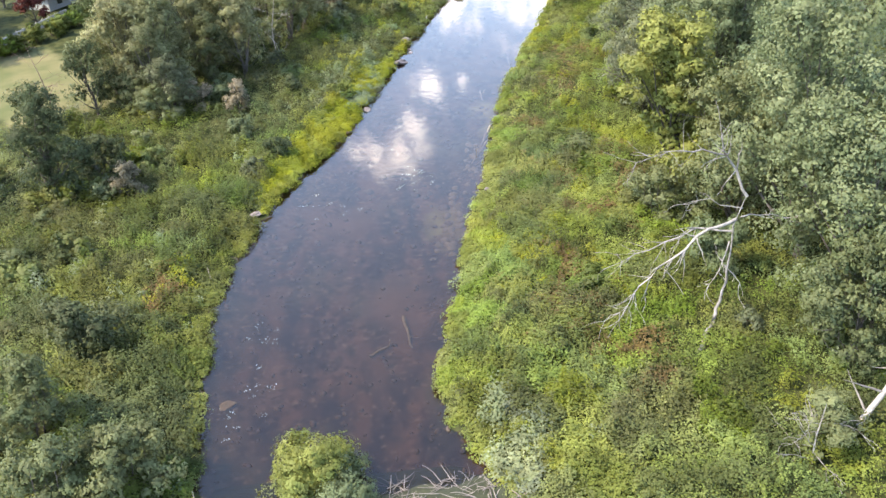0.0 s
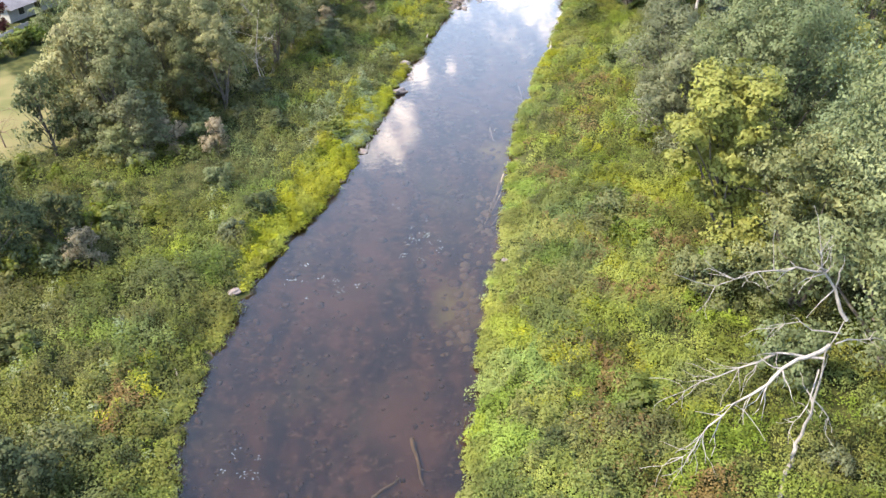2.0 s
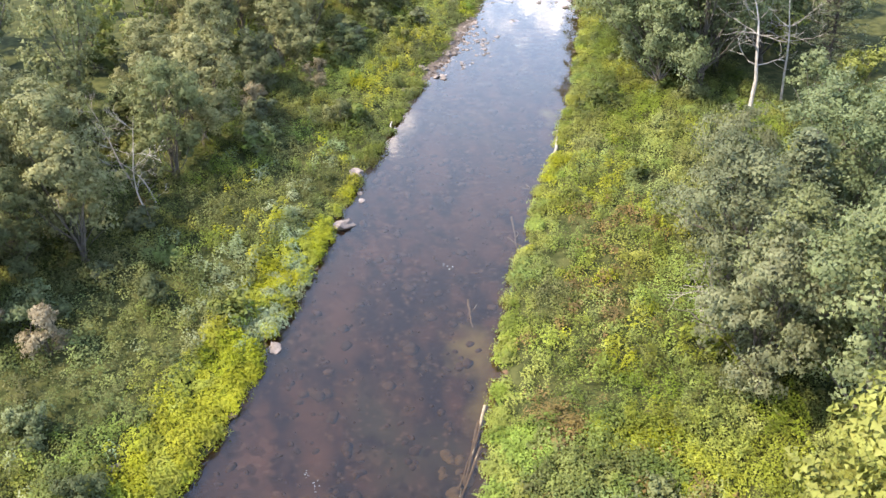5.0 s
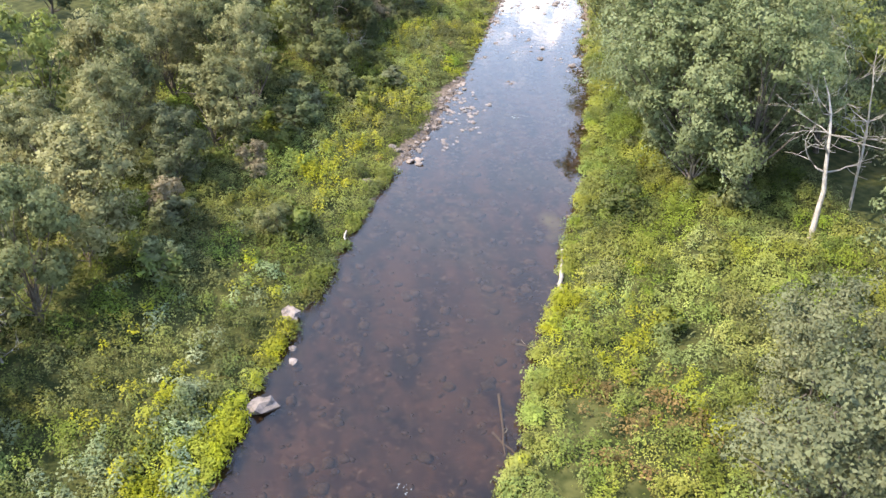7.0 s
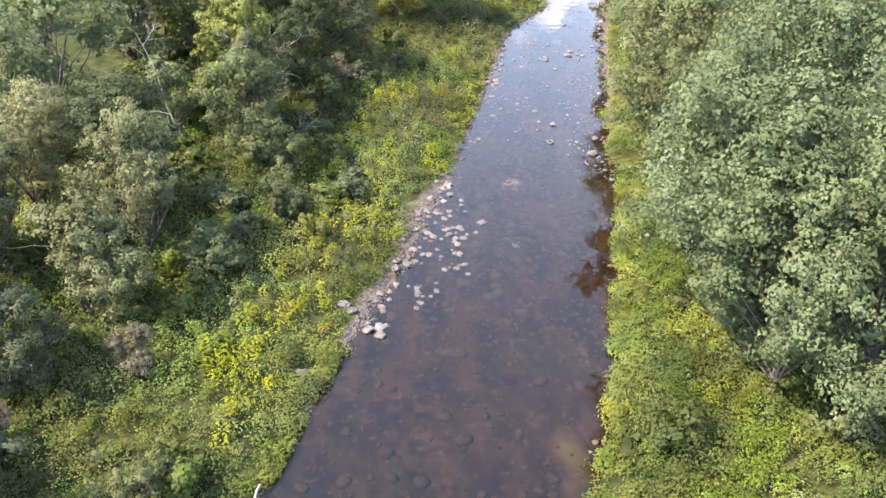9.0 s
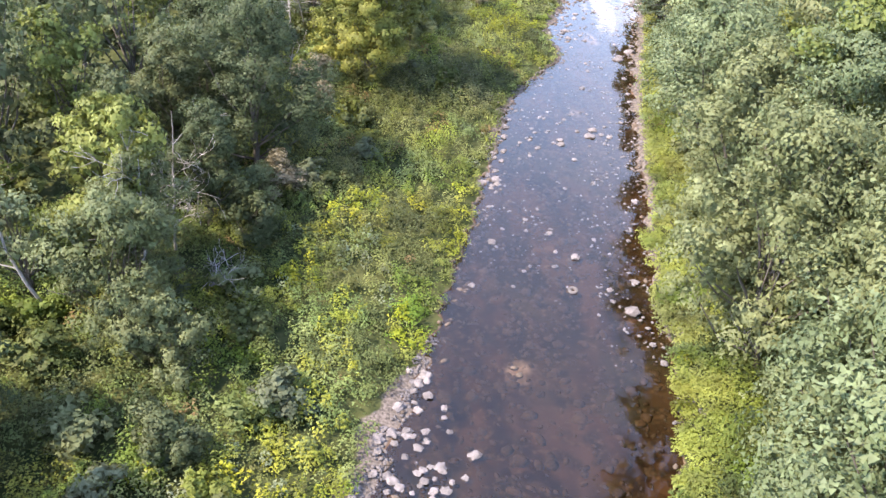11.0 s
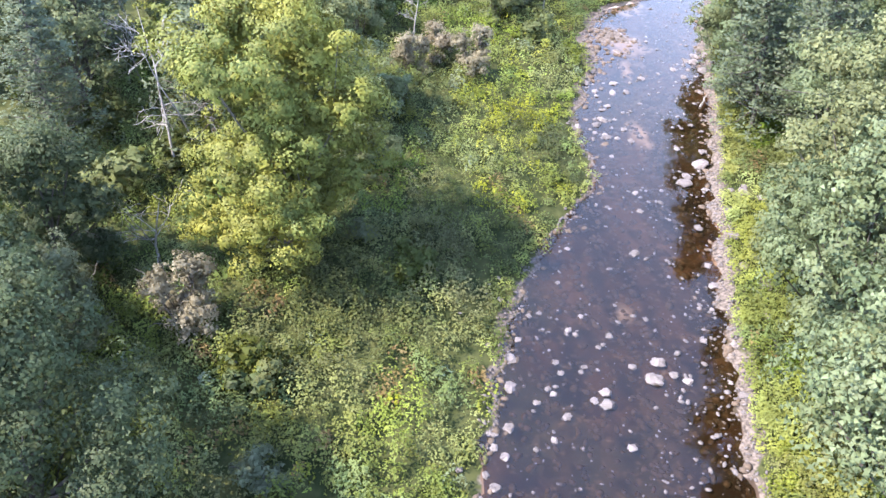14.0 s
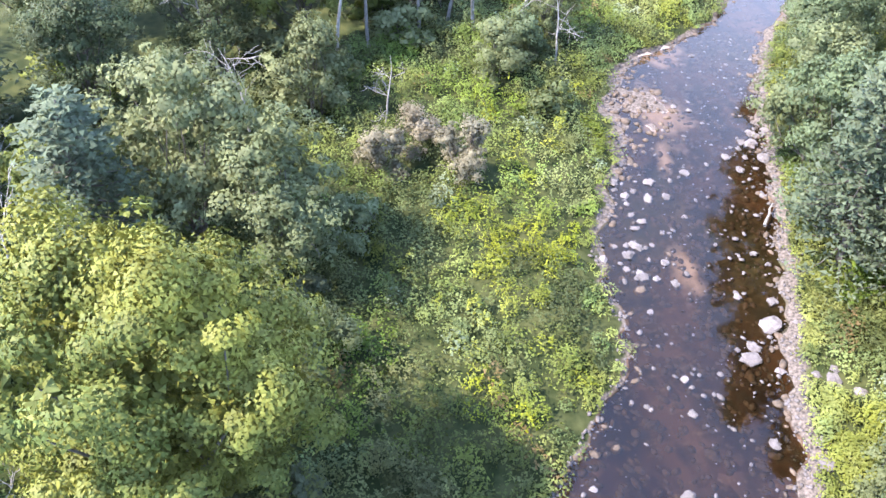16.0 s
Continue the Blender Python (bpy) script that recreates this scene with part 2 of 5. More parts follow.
def ground_material():
    """Soil, river bed, gravel and hay field in one sheet; the masks lie on the mesh and noise frays their edges."""
    m, n, l = nodes_of("ground_cover")
    out, bsdf, geo = n.new("ShaderNodeOutputMaterial"), n.new("ShaderNodeBsdfPrincipled"), n.new("ShaderNodeNewGeometry")
    bsdf.inputs["Roughness"].default_value = 0.95
    bsdf.inputs["Specular IOR Level"].default_value = 0.1

    def grain(scale, detail=5, stretch=(1, 1, 1)):
        t, mp = n.new("ShaderNodeTexNoise"), n.new("ShaderNodeMapping")
        mp.inputs["Scale"].default_value = stretch
        t.inputs["Scale"].default_value, t.inputs["Detail"].default_value = scale, detail
        l.new(geo.outputs["Position"], mp.inputs["Vector"])
        l.new(mp.outputs["Vector"], t.inputs["Vector"])
        return t.outputs["Fac"]

    def blend(a, b, fac, lo=0.4, hi=0.62):
        mr, mx = n.new("ShaderNodeMapRange"), n.new("ShaderNodeMix")
        mr.inputs["From Min"].default_value, mr.inputs["From Max"].default_value = lo, hi
        mx.data_type = "RGBA"
        l.new(fac, mr.inputs["Value"])
        l.new(mr.outputs["Result"], mx.inputs["Factor"])
        for s, c in (("A", a), ("B", b)):
            if isinstance(c, tuple):
                mx.inputs[s].default_value = (*c, 1)
            else:
                l.new(c, mx.inputs[s])
        return mx.outputs["Result"]

    def mask(name, fray, size):
        at, add, sub = n.new("ShaderNodeAttribute"), n.new("ShaderNodeMath"), n.new("ShaderNodeMath")
        at.attribute_name = name
        sub.operation, add.operation = "MULTIPLY_ADD", "ADD"
        sub.inputs[1].default_value, sub.inputs[2].default_value = fray, -0.5 * fray
        l.new(grain(size), sub.inputs[0])
        l.new(at.outputs["Fac"], add.inputs[0])
        l.new(sub.outputs[0], add.inputs[1])
        return add.outputs[0]

    fine, mid = grain(7.0), grain(1.1)
    soil = blend((0.02, 0.027, 0.009), (0.05, 0.055, 0.02), mid)
    bed = blend((0.032, 0.024, 0.019), (0.088, 0.053, 0.032), grain(0.5, 4, (1.3, 0.45, 1)))
    bed = blend(bed, (0.125, 0.082, 0.06), grain(0.17, 3, (1.2, 0.55, 1)), 0.52, 0.74)
    bed = blend(bed, (0.067, 0.065, 0.040), grain(0.13, 3, (1, 0.6, 1)), 0.52, 0.7)
    bed = blend(bed, (0.036, 0.029, 0.02), grain(0.85, 6), 0.52, 0.7)
    bed = blend(bed, (0.165, 0.118, 0.075), grain(2.6, 6), 0.57, 0.78)
    cob, shade, cobbled = n.new("ShaderNodeTexVoronoi"), n.new("ShaderNodeMapRange"), n.new("ShaderNodeHueSaturation")
    cob.inputs["Scale"].default_value = 2.1
    shade.inputs["To Min"].default_value, shade.inputs["To Max"].default_value = 0.6, 1.45
    rgb = n.new("ShaderNodeSeparateColor")
    l.new(geo.outputs["Position"], cob.inputs["Vector"])
    l.new(cob.outputs["Color"], rgb.inputs["Color"])
    l.new(rgb.outputs["Red"], shade.inputs["Value"])
    l.new(shade.outputs["Result"], cobbled.inputs["Value"])
    l.new(bed, cobbled.inputs["Color"])
    bed = blend(bed, cobbled.outputs["Color"], grain(0.3, 4), 0.42, 0.6)
    bed = blend(bed, (0.128, 0.082, 0.06), mask("rusty", 1.5, 0.45), 0.35, 1.3)
    bed = blend(bed, (0.210, 0.193, 0.084), mask("silt", 1.3, 0.6), 0.4, 1.2)
    bed = blend(bed, (0.483, 0.386, 0.344), mask("shoal", 1.2, 0.9), 0.5, 1.0)
    gravel = blend((0.05, 0.042, 0.036), (0.15, 0.125, 0.108), fine, 0.35, 0.65)
    field = blend((0.075, 0.085, 0.034), (0.135, 0.122, 0.06), grain(0.25), 0.35, 0.65)
    c = blend(soil, field, mask("field", 0.5, 0.5))
    c = blend(c, gravel, mask("gravel", 1.0, 0.9), 0.42, 0.58)
    c = blend(c, bed, mask("bed", 0.25, 1.5), 0.45, 0.55)
    l.new(c, bsdf.inputs["Base Color"])
    bump = n.new("ShaderNodeBump")
    bump.inputs["Strength"].default_value, bump.inputs["Distance"].default_value = 0.35, 0.02
    l.new(fine, bump.inputs["Height"])
    l.new(bump.outputs["Normal"], bsdf.inputs["Normal"])
    l.new(bsdf.outputs["BSDF"], out.inputs["Surface"])
    return m


GROUND = ground_material()
SOIL = solid_material("soil", (0.02, 0.028, 0.012), (0.05, 0.055, 0.022), 0.6, 6, 0.95)
STONE = solid_material("stone", (0.062, 0.054, 0.052), (0.185, 0.162, 0.157), 3, 22, 0.85)
BARK = solid_material("bark", (0.045, 0.038, 0.032), (0.105, 0.092, 0.078), 3, 20, 0.9)
DEADWOOD = solid_material("dead_wood", (0.13, 0.12, 0.108), (0.30, 0.283, 0.262), 3, 20, 0.85)
STICKWOOD = solid_material("stick_wood", (0.09, 0.075, 0.065), (0.24, 0.21, 0.185), 3, 20, 0.9)
SUNKEN = solid_material("sunken_wood", (0.13, 0.105, 0.07), (0.27, 0.22, 0.15), 2, 12, 0.8)
BEDSTONE = solid_material("bed_stone", (0.035, 0.027, 0.02), (0.135, 0.095, 0.065), 0.8, 8, 0.85)
PAINT = solid_material("pale_paint", (0.3, 0.3, 0.29), (0.38, 0.38, 0.37), 0.5, 6, 0.7, 0.1)
ROOF = solid_material("roof_shingle", (0.07, 0.07, 0.08), (0.14, 0.14, 0.16), 1, 9, 0.8, 0.3)
GLASS = solid_material("dark_glass", (0.02, 0.025, 0.03), (0.03, 0.035, 0.04), 1, 3, 0.1, 0.0)
FENCE = solid_material("weathered_board", (0.3, 0.27, 0.24), (0.45, 0.42, 0.38), 1, 9, 0.9, 0.3)
TWIG = solid_material("reddish_twig", (0.12, 0.08, 0.06), (0.2, 0.14, 0.10), 2, 14, 0.9)
WATER = water_material()
LEAF = {
    "green": leaf_material("leaf_green", (0.082, 0.110, 0.048), (0.144, 0.178, 0.087), (0.216, 0.251, 0.153)),
    "grey": leaf_material("leaf_grey_green", (0.095, 0.114, 0.048), (0.159, 0.181, 0.082), (0.200, 0.220, 0.110)),
    "olive": leaf_material("leaf_olive", (0.124, 0.132, 0.057), (0.211, 0.218, 0.105), (0.303, 0.300, 0.164)),
    "dark": leaf_material("leaf_dark", (0.046, 0.062, 0.026), (0.080, 0.101, 0.044), (0.139, 0.160, 0.085), gloss=0.2),
    "yellow": leaf_material("leaf_yellow_green", (0.107, 0.128, 0.029), (0.181, 0.205, 0.050), (0.247, 0.256, 0.091)),
    "brown": leaf_material("leaf_brownish", (0.079, 0.095, 0.050), (0.128, 0.147, 0.082), (0.177, 0.195, 0.117)),
    "pine": leaf_material("needle_green", (0.069, 0.092, 0.051), (0.118, 0.145, 0.085), (0.174, 0.200, 0.129), gloss=0.2),
    "herb": leaf_material("herb_green", (0.077, 0.104, 0.025), (0.141, 0.172, 0.048), (0.177, 0.201, 0.065), 0.12, species=1.0),
    "light": leaf_material("light_herb_green", (0.115, 0.153, 0.037), (0.183, 0.223, 0.059), (0.216, 0.248, 0.086), 0.15, species=1.0),
    "deep": leaf_material("deep_and_shade_herb_green", (0.063, 0.081, 0.025), (0.107, 0.125, 0.039), (0.144, 0.157, 0.060), 0.15, species=1.0),
    "lush": leaf_material("lush_bank_grass", (0.157, 0.184, 0.022), (0.230, 0.253, 0.033), (0.280, 0.293, 0.049), 0.3, species=0.4),
    "bank": leaf_material("bank_grass", (0.127, 0.152, 0.037), (0.194, 0.221, 0.055), (0.254, 0.267, 0.086), 0.3, species=0.4),
    "gold": leaf_material("goldenrod", (0.150, 0.177, 0.023), (0.248, 0.257, 0.028), (0.328, 0.324, 0.041), 0.5, species=0.4),
    "pale": leaf_material("pale_herb", (0.119, 0.155, 0.081), (0.188, 0.225, 0.130), (0.256, 0.285, 0.184), 0.4, species=1.0),
    "weed": leaf_material("water_weed", (0.2, 0.24, 0.2), (0.4, 0.45, 0.42), (0.5, 0.55, 0.5), 0.5),
    "maple": leaf_material("leaf_turning_maple", (0.076, 0.100, 0.023), (0.190, 0.184, 0.032), (0.272, 0.249, 0.048), 0.16, through_light=0.2),
    "tan": leaf_material("leaf_tan", (0.160, 0.145, 0.092), (0.250, 0.220, 0.150), (0.310, 0.265, 0.190)),
    "red": leaf_material("leaf_red", (0.07, 0.02, 0.02), (0.14, 0.035, 0.03), (0.2, 0.06, 0.04), 0.5),
    "rust": leaf_material("rust_herb", (0.12, 0.095, 0.035), (0.17, 0.12, 0.05), (0.22, 0.165, 0.075), 0.5, species=0.4),
}

# ---- plan ----
U = 1.5
LEFT = [(-40, -7), (17.8, -7.0), (23.0, -7.7), (27.7, -8.1), (31.4, -8.3), (34.5, -7.9), (38.6, -6.9), (41.8, -6.1), (44.9, -4.5), (49.0, -2.6),
        (53.6, -1.2), (57.2, 0.0), (60.3, 0.9), (63.2, 1.5), (66.3, 2.5), (68.4, 3.3), (71.5, 4.3), (76.1, 5.8), (79.2, 7.0), (82.8, 8.8), (85.3, 10.1),
        (87.3, 10.6), (89.9, 11.5), (94.0, 13.0), (97.0, 13.8), (99.6, 14.7), (103.0, 15.7), (105.2, 16.3), (108.9, 17.5), (111.8, 18.4), (114.8, 19.8),
        (117.7, 22.0), (119.4, 23.1), (121.1, 22.9), (123.4, 23.0), (126.3, 24.2), (128.2, 25.1), (131.5, 25.4), (134.0, 26.5), (134.8, 27.6), (135.8, 29.5), (137.1, 31.3), (138.3, 32.4), (139.6, 33.0), (145, 36.5), (165, 60), (200, 110)]
RIGHT = [(-40, 3.5), (18.0, 3.5), (21.5, 2.5), (22.5, 2.0), (24.3, 1.6), (26.1, 1.8), (28.3, 2.4), (32.0, 3.2), (36.8, 4.2), (40.5, 5.3), (43.6, 6.2), (47.2, 7.0),
         (51.7, 8.1), (57.5, 9.6), (61.1, 11.2), (64.5, 12.1), (69.3, 14.2), (72.5, 15.1), (75.5, 16.4), (77.9, 17.2), (82.3, 18.5), (86.7, 19.7), (89.1, 20.6),
         (92.1, 21.3), (95.7, 21.8), (99.8, 22.6), (103.1, 23.6), (106.1, 24.0), (108.1, 24.6), (112.9, 25.7), (114.9, 26.4), (118.2, 27.3), (119.7, 27.9),
         (122.1, 28.7), (124.7, 29.5), (128.3, 30.5), (132.0, 31.5), (135.4, 33.1), (138.2, 35.2), (139.6, 36.2), (145, 41.5), (165, 66), (200, 116)]
LEFT, RIGHT = np.array(LEFT) * U, np.array(RIGHT) * U


def left_x(y):
    return np.interp(y, LEFT[:, 0], LEFT[:, 1])


def right_x(y):
    return np.interp(y, RIGHT[:, 0], RIGHT[:, 1])


def off_bank(x, y):
    """Metres from the water's edge, positive on land; and the side (-1 left, 1 right)."""
    a, b = left_x(y) - x, x - right_x(y)
    return np.maximum(a, b) * 0.9, np.where(a > b, -1, 1)


def edge_noise(x, y):
    return 0.22 * np.sin(y * 1.7 + 0.6 * x) + 0.16 * np.sin(y * 3.9 + 1.3) + 0.1 * np.sin(y * 7.3 + x * 2)


def ground_z(x, y):
    x, y = np.asarray(x, float), np.asarray(y, float)
    d, side = off_bank(x, y)
    d = d + edge_noise(x, y)
    land = 0.3 * (1 - np.exp(-np.maximum(d, 0) / 0.8)) + 0.5 * (1 - np.exp(-np.maximum(d, 0) / 6)) + 0.12 * np.sin(x * 0.31 + 1) * np.sin(y * 0.23) * np.clip(d / 4, 0, 1)
    deep = 0.30 + 0.30 * np.clip((118 - y) / 25, 0, 1)
    lumps = 0.07 * np.sin(x * 1.1 + 0.5 * y) * np.sin(y * 0.9 - 0.4 * x) + 0.05 * np.sin(x * 2.3) * np.sin(y * 1.9)
    bar = 0.27 * np.exp(-(((x - 40.8) / 2.2) ** 2 + ((y - 196) / 3.6) ** 2)) + 0.2 * np.exp(-(((x - 38.5) / 0.8) ** 2 + ((y - 183.5) / 2.4) ** 2)) + 0.2 * np.exp(-(((x - 23.7) / 0.7) ** 2 + ((y - 138) / 0.9) ** 2))
    bed = (-deep + lumps) * (1 - np.exp(np.minimum(d, 0) / 1.4)) + bar
    return np.where(d > 0, land, bed)


def mesh_of(name, v, quads, smooth=True, normals=None):
    me = bpy.data.meshes.new(name)
    me.vertices.add(len(v))
    me.vertices.foreach_set("co", np.asarray(v, np.float32).ravel())
    k = quads.shape[1]
    me.loops.add(quads.size)
    me.loops.foreach_set("vertex_index", np.ascontiguousarray(quads, np.int32).ravel())
    me.polygons.add(len(quads))
    me.polygons.foreach_set("loop_start", np.arange(0, quads.size, k, dtype=np.int32))
    me.update(calc_edges=True)
    if smooth:
        me.polygons.foreach_set("use_smooth", np.ones(len(quads), bool))
    if normals is not None:
        at = me.attributes.new("custom_normal", "FLOAT_VECTOR", "POINT")
        at.data.foreach_set("vector", np.asarray(normals / np.linalg.norm(normals, axis=1, keepdims=True), np.float32).ravel())
    return me


def grid_mesh(name, xs, ys, zfun):
    gx, gy = np.meshgrid(xs, ys)
    v = np.stack([gx.ravel(), gy.ravel(), zfun(gx.ravel(), gy.ravel())], 1)
    nx, ny = len(xs), len(ys)
    i = (np.arange(ny - 1)[:, None] * nx + np.arange(nx - 1)).ravel()
    return mesh_of(name, v, np.stack([i, i + 1, i + nx + 1, i + nx], 1))


def steps(*spans):
    return np.unique(np.round(np.concatenate([np.arange(a, b, s) for a, b, s in spans]), 4))


def lawn_depth(x, y):
    """Metres inside the mown hay-coloured field behind the trees, a slanted strip."""
    u, w = (x + 39.0) * 0.83 + (y - 95) * 0.56, -(x + 39.0) * 0.56 + (y - 95) * 0.83
    return np.minimum(np.where(u > 0, 4.8 - u, 6.5 + u), np.where(w > 0, 11.5 - w, 15 + w))


def in_lawn(x, y):
    return lawn_depth(x, y) > 0


# ---- ground and water ----
xs = steps((-1500, -150, 90), (-150, -62, 5), (-62, -45, 1.5), (-45, 75, 0.62), (75, 200, 5), (200, 1501, 90))
ys = steps((-900, -60, 70), (-60, 20, 5), (20, 216, 0.66), (216, 320, 5), (320, 2501, 90))
ground = tagged(new("ground", grid_mesh("ground", xs, ys, ground_z)), "dark soil banks with gravel edges and a brown stony river bed", "ground", kind="structure")
ground.data.materials.append(GROUND)
spot = np.empty(len(ground.data.vertices) * 3)
ground.data.vertices.foreach_get("co", spot)
spot = spot.reshape(-1, 3)
cx, cy, cz = spot.T
cd, cside = off_bank(cx, cy)
cd = cd + edge_noise(cx, cy)
strip = np.where(cside > 0, np.interp(cy, [125, 140, 160, 200], [-0.2, 0.1, 0.7, 0.8]), np.interp(cy, [118, 124, 136, 140, 162, 164, 168, 172, 184, 190, 205], [0.0, 0.9, 1.3, 0.05, 0.05, 0.5, 0.5, 0.05, 0.2, 0.6, 0.5]))


def blots(*at):
    """Soft round patches: x, y, radius along x and y."""
    return np.max([np.exp(-(((cx - x) / rx) ** 2 + ((cy - y) / ry) ** 2)) for x, y, rx, ry in at], axis=0)


shoal = blots((40.8, 196, 2.2, 3.8), (39.9, 192, 0.7, 2.2), (38.5, 183.5, 1.0, 2.6), (23.7, 138, 0.9, 1.1), (33.4, 167.7, 0.5, 1.2), (42.4, 202.5, 3.0, 2.0))
for mask, values in (("bed", 0.5 - cz * 9), ("gravel", 0.5 - (cd - strip) * 0.9), ("shoal", shoal), ("silt", blots((10.6, 79.5, 2.2, 3.2), (11.0, 74, 1.6, 4.0), (22.2, 111.5, 1.0, 3.0), (4.3, 57, 2.0, 4.0))), ("rusty", blots((2.7, 83, 1.6, 6), (1.1, 73.6, 1.6, 6), (-0.9, 65, 1.8, 6), (-3.4, 58, 2.4, 5), (15.9, 99.2, 1.6, 5), (10.6, 104, 2.0, 6), (13, 94, 2, 5), (0, 46, 3, 5))), ("field", 0.5 + lawn_depth(cx, cy) * 0.25)):
    at = ground.data.attributes.new(mask, "FLOAT", "POINT")
    at.data.foreach_set("value", np.clip(values, 0, 1).astype(np.float32))
yw = np.concatenate([np.arange(-60, 216, 1.0), np.arange(216, 301, 8.0)])
cols = np.linspace(0, 1, 9)
wv = np.concatenate([np.stack([(left_x(yw) - 2) * (1 - c) + (right_x(yw) + 2) * c, yw, 0 * yw], 1) for c in cols])
k = np.arange(len(yw) - 1)
wq = np.concatenate([np.stack([k + c * len(yw), k + (c + 1) * len(yw), k + (c + 1) * len(yw) + 1, k + c * len(yw) + 1], 1) for c in range(8)])
water = tagged(new("water", mesh_of("water", wv, wq)), "clear shallow brownish river water reflecting the sky", "river", kind="structure")
water.data.materials.append(WATER)

# ---- tools for growing things ----


def leaves_at(centres, normals, size, rng, aspect=0.6, folded=False):
    """One leaf for each centre: a pointed blade, or two halves folded along the rib."""
    n = len(centres)
    nrm = normals / np.linalg.norm(normals, axis=1, keepdims=True)
    a = np.cross(nrm, rng.normal(size=(n, 3)))
    a /= np.linalg.norm(a, axis=1, keepdims=True)
    b = np.cross(nrm, a)
    s = (size * rng.uniform(0.65, 1.4, n))[:, None]
    if folded:
        corners = [centres - a * s * 0.5, centres - b * s * aspect * 0.5 - nrm * s * 0.12, centres + a * s * 0.5, centres + b * s * aspect * 0.5 - nrm * s * 0.12]
    else:
        corners = [centres + a * s * 0.5 - nrm * s * 0.1, centres - a * s * 0.35 + b * s * aspect * 0.55, centres - a * s * 0.35 - b * s * aspect * 0.55]
    k = len(corners)
    return np.stack(corners, 1).reshape(-1, 3), np.arange(k * n).reshape(-1, k)


def plants(name, px, py, radius, height, leaves, size, material, label, category, aspect=0.6, rng=None, spiky=0.3):
    """Herbs: a dome of leaves for each plant, all in one object."""
    k = np.repeat(np.arange(len(px)), leaves)
    m = len(k)
    th = rng.uniform(0, 2 * np.pi, m)
    up = rng.uniform(0, 1, m) ** 0.6
    rr = np.sqrt(1 - up**2 * 0.9) * rng.uniform(0.5, 1.05, m)
    d = np.stack([np.cos(th) * rr, np.sin(th) * rr, up], 1)
    c = np.stack([px[k] + d[:, 0] * radius[k], py[k] + d[:, 1] * radius[k], ground_z(px[k], py[k]) + 0.08 + up * height[k] * rng.uniform(0.7, 1.12, m)], 1)
    face = d * [1, 1, 1.6] + rng.normal(size=(m, 3)) * spiky
    v, q = leaves_at(c, face, size, rng, aspect)
    soft = d * [0.75, 0.75, 1.5] + face / np.linalg.norm(face, axis=1, keepdims=True) * 0.6
    ob = tagged(new(name, mesh_of(name, v, q, True, np.repeat(soft, 3, axis=0))), label, category, kind="stuff")
    ob.data.materials.append(material)
    return ob


def tube(points, radii, sides=6):
    """A tapered limb through the points."""
    v, q = [], []
    for i, (p, r) in enumerate(zip(points, radii)):
        p = Vector(p)
        way = (Vector(points[min(i + 1, len(points) - 1)]) - Vector(points[max(i - 1, 0)])).normalized()
        a = way.orthogonal().normalized()
        b = way.cross(a)
        for j in range(sides):
            w = 2 * math.pi * j / sides
            v.append(tuple(p + (a * math.cos(w) + b * math.sin(w)) * r))
        if i:
            o = (i - 1) * sides
            q += [(o + j, o + (j + 1) % sides, o + sides + (j + 1) % sides, o + sides + j) for j in range(sides)]
    return v, q


def joined(name, tubes):
    v, q = [], []
    for tv, tq in tubes:
        o = len(v)
        v += tv
        q += [tuple(i + o for i in f) for f in tq]
    return mesh_of(name, np.array(v), np.array(q))


def part(name, me, material, parent, label=""):
    ob = new(name, me)
    if not me.materials:
        me.materials.append(material)
    ob.parent = parent
    if label:
        ob["label"] = label
    return ob


def limb(rng, start, way, length, r, bend=0.25, n=5, end=0.15):
    pts, p, w = [Vector(start)], Vector(start), Vector(way).normalized()
    for _ in range(n):
        w = (w + Vector(rng.normal(size=3)) * bend).normalized()
        p = p + w * (length / n)
        pts.append(p)
    return pts, [max(r * (1 - (1 - end) * i / n), 0.012) for i in range(n + 1)]


